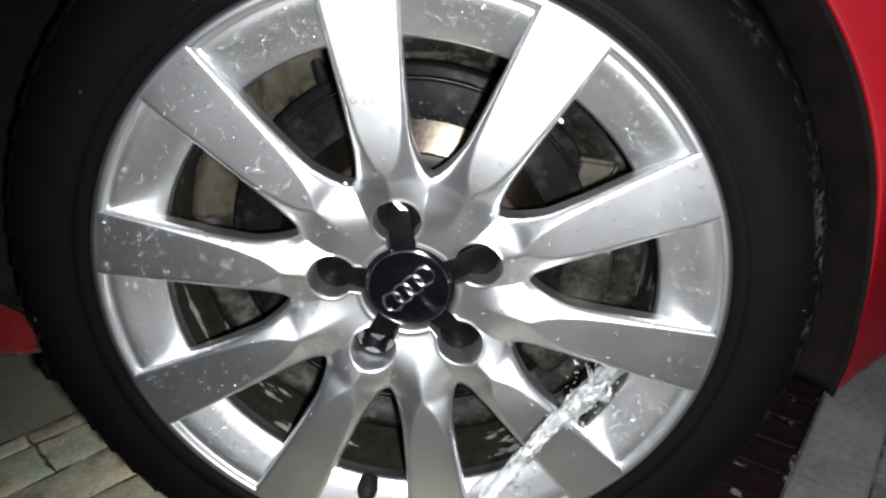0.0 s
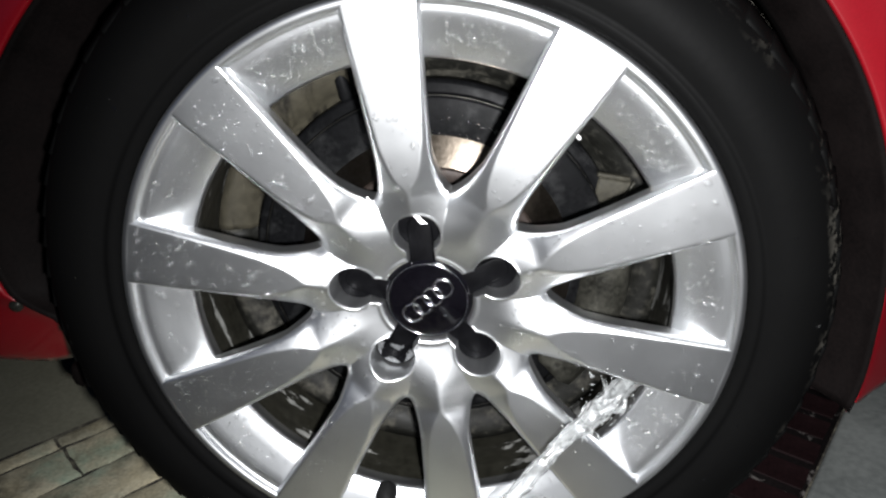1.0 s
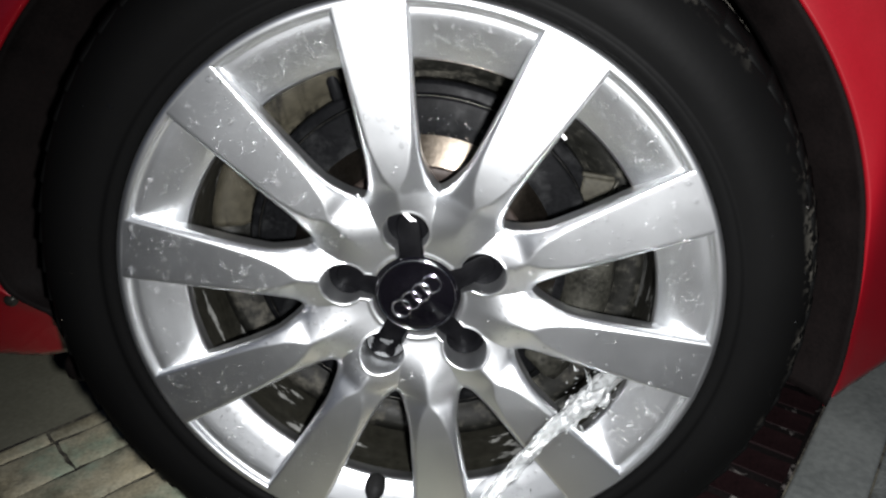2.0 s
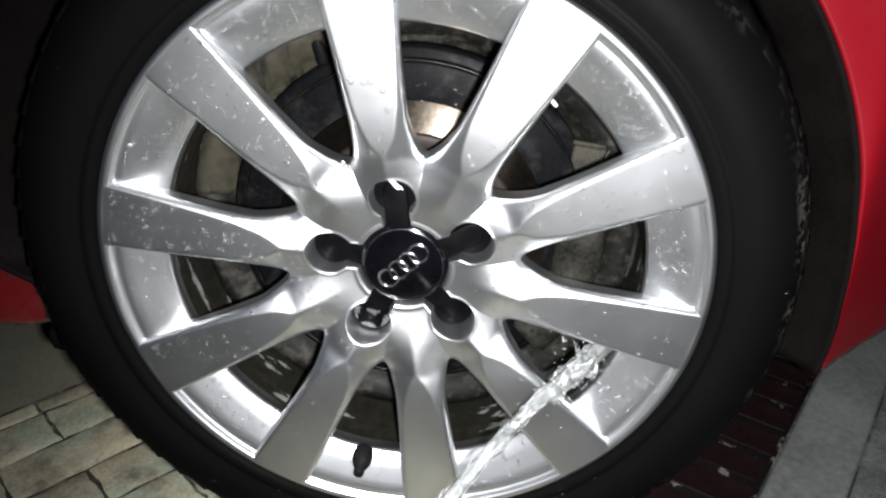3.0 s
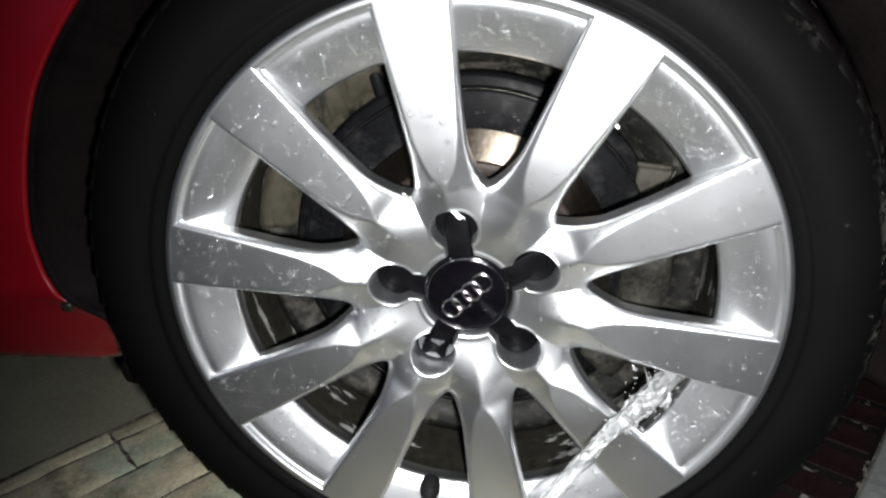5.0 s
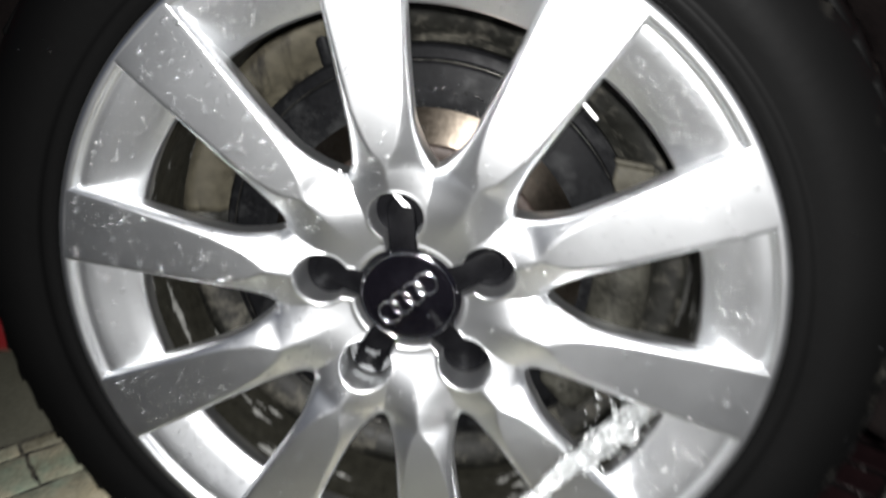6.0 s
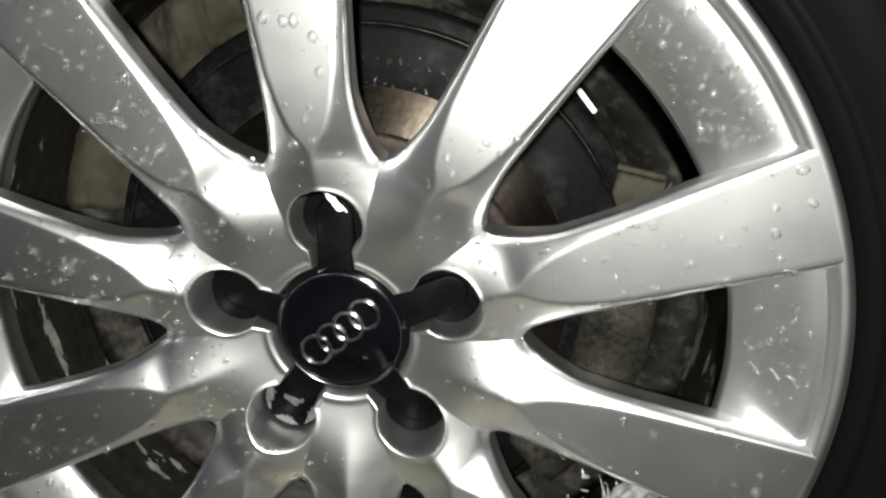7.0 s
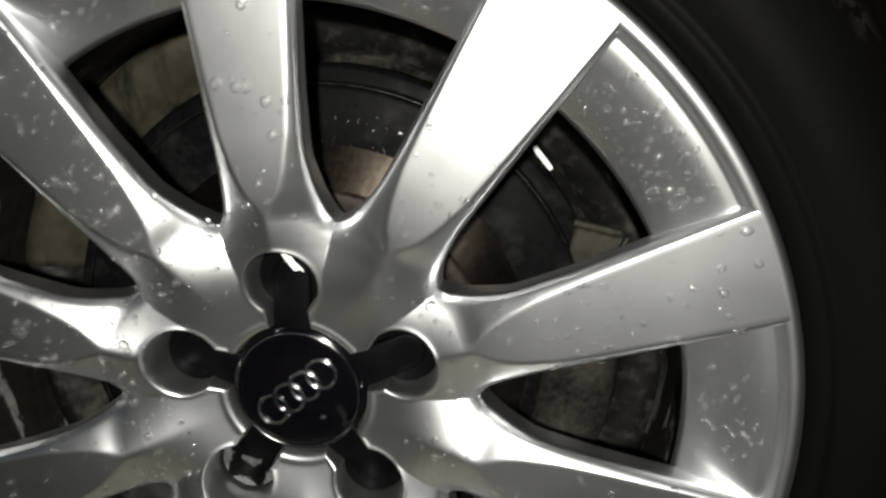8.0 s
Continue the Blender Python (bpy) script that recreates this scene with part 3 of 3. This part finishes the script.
part("arch_liner", liner_bmesh(-16.3, 197.3, 200), LINER, car, "black plastic wheel arch liner")
at_hub(part("arch_inner", lathe([(0.02, 0.285), (0.40, 0.285), (0.40, 0.30), (0.02, 0.30)], 64, True), LINER, car))
part("sill_plug", place(box(0.045, 0.05, 0.03, 0.012, 3), Matrix.Translation((-0.330, 0.092, HZ - 0.122))), LINER, car, "black plastic plug under the sill")
part("screw", place(lathe([(0.0001, -0.003), (0.004, -0.0025), (0.006, 0.0), (0.006, 0.004)], 20), Matrix.Translation((-0.3685, 0.047, HZ - 0.034))), CALIPER, car, "small dull steel screw")
part("underbody", place(box(2.6, 1.2, 0.2, 0.02, 2), Matrix.Translation((-0.2, 0.93, HZ + 0.04))), LINER, car)

# ---- ground ----
ground = tagged(part("ground", place(bmesh.new(), Matrix.Identity(4)), JOINT), "worn sand-jointed ground under the paving", "ground", kind="structure")
bm = bmesh.new()
bm.faces.new([bm.verts.new(p) for p in ((-60, -60, -0.0006), (60, -60, -0.0006), (60, 60, -0.0006), (-60, 60, -0.0006))])
bm.to_mesh(ground.data)
bm.free()

PAVE = 49.0
AX = Vector((math.cos(radians(PAVE)), math.sin(radians(PAVE)), 0))
AY = Vector((-math.sin(radians(PAVE)), math.cos(radians(PAVE)), 0))


def piece(name, me, mat, at, turn, parent):
    ob = new(name, me)
    ob.matrix_basis = Matrix.Translation(at) @ pose(0, 0, 0, random.uniform(-0.15, 0.15), random.uniform(-0.15, 0.15), turn)
    ob.parent = parent
    return ob


def piece_mesh(name, sx, sy, sz, bevel, mat, rough):
    bm = box(sx, sy, sz, bevel, 1)
    for w in bm.verts:
        w.co += Vector((random.uniform(-rough, rough), random.uniform(-rough, rough), random.uniform(-rough, rough) * 0.4))
    me = bpy.data.meshes.new(name)
    bm.to_mesh(me)
    bm.free()
    me.materials.append(mat)
    return me


def rough_block(name, sx, sy, sz, mat, seed):
    """A worn block: uneven top, wavy sides, rounded upper edge."""
    rng = random.Random(seed)
    bm = bmesh.new()
    nx, ny = 8, 6
    inset = 0.004
    along = [-sx / 2] + [-sx / 2 + inset + (sx - 2 * inset) * k / (nx - 2) for k in range(nx - 1)] + [sx / 2]
    across = [-sy / 2] + [-sy / 2 + inset + (sy - 2 * inset) * k / (ny - 2) for k in range(ny - 1)] + [sy / 2]
    grid = []
    for i in range(nx + 1):
        col = []
        for j in range(ny + 1):
            x, y = along[i], across[j]
            edge = i in (0, nx) or j in (0, ny)
            z = sz / 2 + rng.uniform(-0.0004, 0.0004) - (0.0016 if edge else 0.0)
            if edge:
                x += rng.uniform(-0.0022, 0.0016)
                y += rng.uniform(-0.0022, 0.0016)
            col.append(bm.verts.new((x, y, z)))
        grid.append(col)
    for i in range(nx):
        for j in range(ny):
            bm.faces.new((grid[i][j], grid[i + 1][j], grid[i + 1][j + 1], grid[i][j + 1]))
    rim = [grid[i][0] for i in range(nx + 1)] + [grid[nx][j] for j in range(1, ny + 1)] + [grid[i][ny] for i in range(nx - 1, -1, -1)] + [grid[0][j] for j in range(ny - 1, 0, -1)]
    low = [bm.verts.new((w.co.x, w.co.y, -sz / 2)) for w in rim]
    for k in range(len(rim)):
        n = (k + 1) % len(rim)
        bm.faces.new((rim[k], low[k], low[n], rim[n]))
    bmesh.ops.recalc_face_normals(bm, faces=bm.faces)
    me = bpy.data.meshes.new(name)
    bm.to_mesh(me)
    bm.free()
    me.shade_smooth()
    me.set_sharp_from_angle(angle=radians(40))
    me.materials.append(mat)
    return me


ROW, LONG = 0.0685, 0.15
paver_meshes = [rough_block("paver", LONG - 0.0035, ROW - 0.0035, 0.05, PAVER, 40 + k) for k in range(8)]
edge_meshes = [rough_block("paver", LONG - 0.004, 0.025, 0.05, PAVER, 60 + k) for k in range(3)]
paving = tagged(new("pavement"), "weathered beige-grey rectangular pavers", "paving", kind="structure")
for j in range(-9, 4):
    for i in range(-7, 8):
        c = AX * (-0.163 + LONG * (i + 0.5) + (0.075 if j % 2 else 0.0)) + AY * (0.286 + ROW * (j + 0.5))
        if j == 3:
            c = AX * (-0.163 + LONG * (i + 0.5)) + AY * 0.5055
        if not (-1.0 < c.x < 0.12 and -0.45 < c.y < 0.65):
            continue
        c.z = -0.0238 + random.uniform(-0.0005, 0.0005)
        piece("paver", random.choice(edge_meshes if j == 3 else paver_meshes), PAVER, c, PAVE + random.uniform(-0.8, 0.8), paving)

bed = part("mortar_bed", place(box(1.6, 0.36, 0.05), Matrix.Translation((0, 0, 0))), MORTAR, None)
ED = radians(57.5)
bed.matrix_basis = Matrix.Translation((0.395 - 0.18 * math.sin(ED), 0.17 + 0.18 * math.cos(ED), -0.0253)) @ pose(0, 0, 0, 0, 0, 57.5)
tagged(bed, "pale mortar bed between edging bricks coloured dark for shadow", "mortar", kind="structure")
brick_meshes = [piece_mesh("brick", 0.049, 0.115, 0.05, 0.004, SHADOWED_BRICK, 0.0015) for _ in range(5)]
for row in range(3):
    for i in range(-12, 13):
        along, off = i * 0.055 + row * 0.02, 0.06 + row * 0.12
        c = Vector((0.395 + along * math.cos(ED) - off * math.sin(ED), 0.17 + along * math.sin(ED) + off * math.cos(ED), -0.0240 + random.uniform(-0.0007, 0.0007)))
        piece("brick", random.choice(brick_meshes), SHADOWED_BRICK, c, 57.5, None).parent = paving

slab = part("kerb_slab", box(3.0, 0.078, 0.06, 0.005, 2), CONCRETE, None)
slab.matrix_basis = Matrix.Translation((0.395 + 0.041 * math.sin(ED), 0.17 - 0.041 * math.cos(ED), -0.026)) @ pose(0, 0, 0, 0, 0, 57.5)
tagged(slab, "pale grey weathered concrete edging beside the bricks", "concrete", kind="structure")
apron = part("concrete_apron", box(4.0, 1.6, 0.06, 0.005, 2), ROUGH_CONCRETE, None)
apron.matrix_basis = Matrix.Translation((0.395 + 0.8806 * math.sin(ED), 0.17 - 0.8806 * math.cos(ED), -0.029)) @ pose(0, 0, 0, 0, 0, 57.5)
tagged(apron, "dark mottled rough concrete apron", "concrete", kind="structure")

for k in range(16):
    along = -0.16 + 0.024 * k + random.uniform(-0.008, 0.008)
    size = random.uniform(0.006, 0.016)
    bm = bmesh.new()
    bmesh.ops.create_icosphere(bm, subdivisions=2, radius=1)
    for w in bm.verts:
        w.co *= 1 + 0.35 * noise.noise(w.co * 1.3 + Vector((k * 3.1, 0, 0)))
    place(bm, Matrix.Translation((0.395 + along * math.cos(ED) + random.uniform(-0.006, 0.004), 0.17 + along * math.sin(ED), 0.002)) @ pose(0, 0, 0, 0, 0, 57.5 + random.uniform(-20, 20)) @ Matrix.Diagonal((size, size * 0.55, 0.006, 1)))
    part("mortar_crumb", bm, CONCRETE, slab)

strip = part("concrete_strip", box(4.0, 1.2, 0.06, 0.006, 2), OLIVE, None)
strip.matrix_basis = Matrix.Translation(AY * 1.119 + Vector((0, 0, -0.0302))) @ pose(0, 0, 0, 0, 0, PAVE)
tagged(strip, "smooth grey-olive concrete strip under the car", "concrete", kind="structure")

# ---- water: beads on the wheel, a jet from a hose striking the lower spokes ----
def wheel_point(ang, r, y):
    a = radians(ang)
    return Vector((r * math.cos(a), y, HZ + r * math.sin(a)))


def bead(bm, at, normal, size, stretch):
    rot = Vector(normal).to_track_quat("Z", "X").to_matrix().to_4x4()
    m = Matrix.Translation(at) @ rot @ pose(0, 0, 0, 0, 0, random.uniform(0, 360)) @ Matrix.Diagonal((size, size * stretch, size * 0.7, 1))
    rings = []
    for q, h in ((1.0, -0.12), (0.98, 0.25), (0.75, 0.68), (0.38, 0.93)):
        rings.append([bm.verts.new(m @ Vector((q * math.cos(2 * math.pi * k / 10), q * math.sin(2 * math.pi * k / 10), h))) for k in range(10)])
    for a, b in zip(rings, rings[1:]):
        for k in range(10):
            bm.faces.new((a[k], a[(k + 1) % 10], b[(k + 1) % 10], b[k]))
    bm.faces.new(rings[-1])
    bm.faces.new(rings[0][::-1])


random.seed(11)
bm = bmesh.new()
for k in range(620):
    s = random.choice((0, 1, 2, 2, 3, 6, 7, 7, 8, 8, 8, 9, 9, 9, 9))
    r = random.uniform(0.075, 0.228)
    half = half_width(r) * 0.95
    u = random.uniform(-half, half)
    size = random.choice((0.0006, 0.0007, 0.0008, 0.0010, 0.0012, 0.0015, 0.0020)) * random.uniform(0.8, 1.25)
    bead(bm, wheel_point(SPOKE_ANGLE - 36 * s - math.degrees(math.atan2(u, r)), math.hypot(r, u) if r < 0.2 else r, face_depth(r, u)), (0, -1, 0), size, random.uniform(1, 1.4))
# beads round the hub, between the bolt pockets
for k in range(210):
    s = random.choice((0, 1, 2, 3, 5, 6, 6, 7, 7, 7, 8, 9, 9))
    r = random.uniform(0.060, 0.092)
    half = r * math.tan(radians(17))
    u = random.uniform(-half, half)
    if s % 2 == 0 and math.hypot(r - 0.0596, u) < 0.0205:
        continue
    size = random.choice((0.0004, 0.0005, 0.0007, 0.0009, 0.0012)) * random.uniform(0.8, 1.25)
    bead(bm, wheel_point(SPOKE_ANGLE - 36 * s - math.degrees(math.asin(u / r)), r, face_depth(r, u)), (0, -1, 0), size, random.uniform(1, 1.5))
for k in range(520):
    w = random.choice((0, 0, 0, 9, 9, 9, 9, 1, 1, 1, 2, 3, 8, 7, 6, 4))
    r = random.uniform(0.196, 0.224)
    rel = random.uniform(-9, 9)
    y = interp(r, FLOOR)
    ang = SPOKE_ANGLE - 36 * (w + 0.5) + rel
    a = radians(ang)
    size = random.choice((0.0005, 0.0007, 0.0008, 0.0010, 0.0014, 0.0018)) * random.uniform(0.8, 1.25)
    bead(bm, wheel_point(ang, r, y), (-0.45 * math.cos(a), -1, -0.45 * math.sin(a)), size, random.uniform(1, 1.5))
# fine spray caught on the upper window floors
for k in range(330):
    w = random.choice((0, 0, 0, 9, 9, 9, 1, 1, 8))
    r = random.uniform(0.194, 0.226)
    y = interp(r, FLOOR)
    ang = SPOKE_ANGLE - 36 * (w + 0.5) + random.uniform(-10, 10)
    a = radians(ang)
    bead(bm, wheel_point(ang, r, y), (-0.45 * math.cos(a), -1, -0.45 * math.sin(a)), random.uniform(0.0004, 0.0009), random.uniform(1, 1.3))
# trickles on the lower window floors
for k in range(46):
    w = random.choice((3, 3, 4, 4, 5, 6, 6))
    r = random.uniform(0.198, 0.222)
    ang = SPOKE_ANGLE - 36 * (w + 0.5) + random.uniform(-8, 8)
    a = radians(ang)
    y = interp(r, FLOOR)
    bead(bm, wheel_point(ang, r, y), (-0.45 * math.cos(a), -1, -0.45 * math.sin(a)), random.uniform(0.0005, 0.0009), random.uniform(3, 7))
# specks on the tyre's wall
for k in range(36):
    r = random.uniform(0.252, 0.300)
    ang = random.uniform(0, 360)
    y = interp(r, [(0.2515, -0.0018), (0.258, -0.006), (0.27, -0.008), (0.282, -0.006), (0.292, -0.0005), (0.30, 0.006)])
    bead(bm, wheel_point(ang, r, y), (0, -1, 0), random.uniform(0.0004, 0.0010), random.uniform(1, 2.5))
# glints along the wet foot of the tyre
for k in range(110):
    r = random.choice((random.uniform(0.241, 0.262), random.uniform(0.2475, 0.2515)))
    ang = random.gauss(-88, 17)
    y = interp(r, [(0.241, 0.0), (0.246, -0.0026), (0.2515, -0.0022), (0.262, -0.0068)])
    bead(bm, wheel_point(ang, r, y), (0, -1, 0), random.uniform(0.0004, 0.0010), random.uniform(1, 2.2))
# glints on the wet disc and its hat
for k in range(40):
    r = random.uniform(0.101, 0.148)
    ang = random.uniform(-40, 150)
    a = radians(ang)
    y = interp(r, [(0.1005, 0.0645), (0.113, 0.0838), (0.1175, 0.0888), (0.147, 0.0878)])
    bead(bm, wheel_point(ang, r, y), (0.4 * math.cos(a), -1, 0.4 * math.sin(a)), random.uniform(0.0005, 0.0010), random.uniform(1, 2.2))
# water caught along the disc's step
for k in range(60):
    r = random.choice((0.1195, 0.1310)) + random.gauss(0, 0.0012)
    ang = random.uniform(62, 112)
    bead(bm, wheel_point(ang, r, 0.0884), (0, -1, 0), random.uniform(0.0004, 0.0009), random.uniform(1, 2.6))
beads = part("water_beads", bm, WATER)
tagged(beads, "clear water beads clinging to the silver wheel", "water", kind="stuff")

def rivulet(bm, w, rel, wander, seed):
    """A thin thread of water that winds down the floor of window w."""
    rng = random.Random(seed)
    path, n = [], 22
    for k in range(n + 1):
        r = 0.199 + 0.0245 * k / n
        rel += wander * math.sin(k * 0.9 + seed) + rng.uniform(-0.25, 0.25)
        y = interp(r, FLOOR) - 0.0001
        path.append(wheel_point(SPOKE_ANGLE - 36 * (w + 0.5) + rel, r, y))
    rings = []
    for k, p in enumerate(path):
        d = (path[min(k + 1, n)] - path[max(k - 1, 0)]).normalized()
        side = d.cross(Vector((0, -1, 0))).normalized()
        out = side.cross(d)
        t = 0.00055 * (1 + 0.5 * math.sin(k * 1.7 + seed)) + (0.0005 if k == n else 0.0)
        rings.append([bm.verts.new(p + (side * math.cos(a) + out * math.sin(a)) * t) for a in [2 * math.pi * j / 6 for j in range(6)]])
    for p, q in zip(rings, rings[1:]):
        for j in range(6):
            bm.faces.new((p[j], p[(j + 1) % 6], q[(j + 1) % 6], q[j]))
    bm.faces.new(rings[0])
    bm.faces.new(rings[-1][::-1])


bm = bmesh.new()
for seed, (w, rel, wander) in enumerate(((6, 4.0, 0.75), (6, -3.5, 0.35), (4, 2.0, 0.7), (4, -4.5, 0.5), (3, 3.0, 0.45), (3, -2.0, 0.6), (5, 5.5, 0.3), (2, -3.0, 0.4))):
    rivulet(bm, w, rel, wander, seed + 1)
tagged(part("water_rivulets", bm, WATER), "thin threads of water running down the silver rim", "water", kind="stuff")

JET = [Vector((0.1760, 0.032, HZ - 0.0580)), Vector((0.1383, 0.000, HZ - 0.0782)), Vector((0.112, -0.022, HZ - 0.092)), Vector((0.090, -0.040, HZ - 0.1068)), Vector((0.066, -0.068, HZ - 0.1195)),
       Vector((0.042, -0.10, HZ - 0.133)), Vector((0.027, -0.15, HZ - 0.142)), Vector((0.012, -0.21, HZ - 0.150))]


def jet_at(f):
    """Centre, direction and two cross directions of the jet at f, counted in the pieces of its line."""
    k = min(int(f), len(JET) - 2)
    d = (JET[k + 1] - JET[k]).normalized()
    side = d.cross(Vector((0, 0, 1))).normalized()
    return JET[k].lerp(JET[k + 1], f - k), side, side.cross(d)


def jet_width(f):
    return 0.0058 + 0.0036 * math.exp(-((f - 0.9) / 0.8) ** 2)


def strand(bm, path, thick):
    """A thin, pointed thread of water along a path."""
    rings = []
    n = len(path) - 1
    for k, p in enumerate(path):
        d = (path[min(k + 1, n)] - path[max(k - 1, 0)]).normalized()
        side = d.cross(Vector((0, 0, 1))).normalized()
        up = side.cross(d)
        t = thick * (0.15 + math.sin(math.pi * k / n)) * (1 + 0.35 * noise.noise(p * 160))
        rings.append([bm.verts.new(p + (side * math.cos(a) + up * math.sin(a)) * t) for a in [math.pi * j / 3 for j in range(6)]])
    for p, q in zip(rings, rings[1:]):
        for j in range(6):
            bm.faces.new((p[j], p[(j + 1) % 6], q[(j + 1) % 6], q[j]))
    bm.faces.new(rings[0])
    bm.faces.new(rings[-1][::-1])


def jet_bmesh():
    bm = bmesh.new()
    rings = []
    n = 150
    for i in range(n + 1):
        f = i / n * (len(JET) - 1)
        c, side, up = jet_at(f)
        ring = []
        for j in range(24):
            a = 2 * math.pi * j / 24
            q = side * math.cos(a) + up * math.sin(a)
            ridge = noise.noise(Vector((math.cos(a + f * 0.5) * 3.2, math.sin(a + f * 0.5) * 3.2, f * 1.1)))
            ripple = noise.noise(Vector((q.x * 4, q.y * 4, i * 0.33)))
            ring.append(bm.verts.new(c + q * jet_width(f) * (0.9 + 0.42 * ridge + 0.18 * ripple)))
        rings.append(ring)
    for p, q in zip(rings, rings[1:]):
        for j in range(24):
            bm.faces.new((p[j], p[(j + 1) % 24], q[(j + 1) % 24], q[j]))
    bm.faces.new(rings[0])
    bm.faces.new(rings[-1][::-1])
    for k in range(30):
        f0 = random.uniform(0.2, 5.6)
        span = random.uniform(0.3, 1.2)
        a0, twist, out = random.uniform(0, 6.283), random.uniform(-0.8, 0.8), random.uniform(0.85, 1.25)
        path = []
        for i in range(17):
            f = min(f0 + span * i / 16, 6.99)
            c, side, up = jet_at(f)
            a = a0 + twist * i / 16
            path.append(c + (side * math.cos(a) + up * math.sin(a)) * jet_width(f) * (out + 0.12 * math.sin(i * 0.7 + k)))
        strand(bm, path, random.uniform(0.0004, 0.0012))
    for k in range(12):
        a = random.gauss(0.75, 0.55)
        reach = random.uniform(0.010, 0.026)
        way = Vector((math.cos(a), random.uniform(-0.15, 0.15), math.sin(a)))
        start = JET[1] + Vector((random.uniform(-0.008, 0.012), random.uniform(-0.006, 0.002), random.uniform(-0.008, 0.008)))
        bend = random.uniform(-0.006, 0.006)
        path = [start + way * reach * i / 10 + Vector((bend * math.sin(math.pi * i / 10), -0.003 * math.sin(math.pi * i / 10), bend * (i / 10) ** 2)) for i in range(11)]
        strand(bm, path, random.uniform(0.0008, 0.0024))
    return bm


jet = part("water_jet", jet_bmesh(), WATER_JET)
tagged(jet, "clear twisted water jet striking a silver spoke", "water jet")
bm = bmesh.new()
for k in range(110):
    d = abs(random.gauss(0, 0.020)) + 0.003
    a = random.uniform(0, 2 * math.pi)
    at = JET[1] + Vector((d * math.cos(a), -abs(random.gauss(0, 0.008)) - 0.002, d * math.sin(a)))
    bead(bm, at, (random.uniform(-1, 1), -1, random.uniform(-1, 1)), random.uniform(0.0003, 0.0011), random.uniform(1, 2.6))
spray = part("water_spray", bm, WATER_JET)
tagged(spray, "splashing droplets where the jet hits the wheel", "water", kind="stuff")
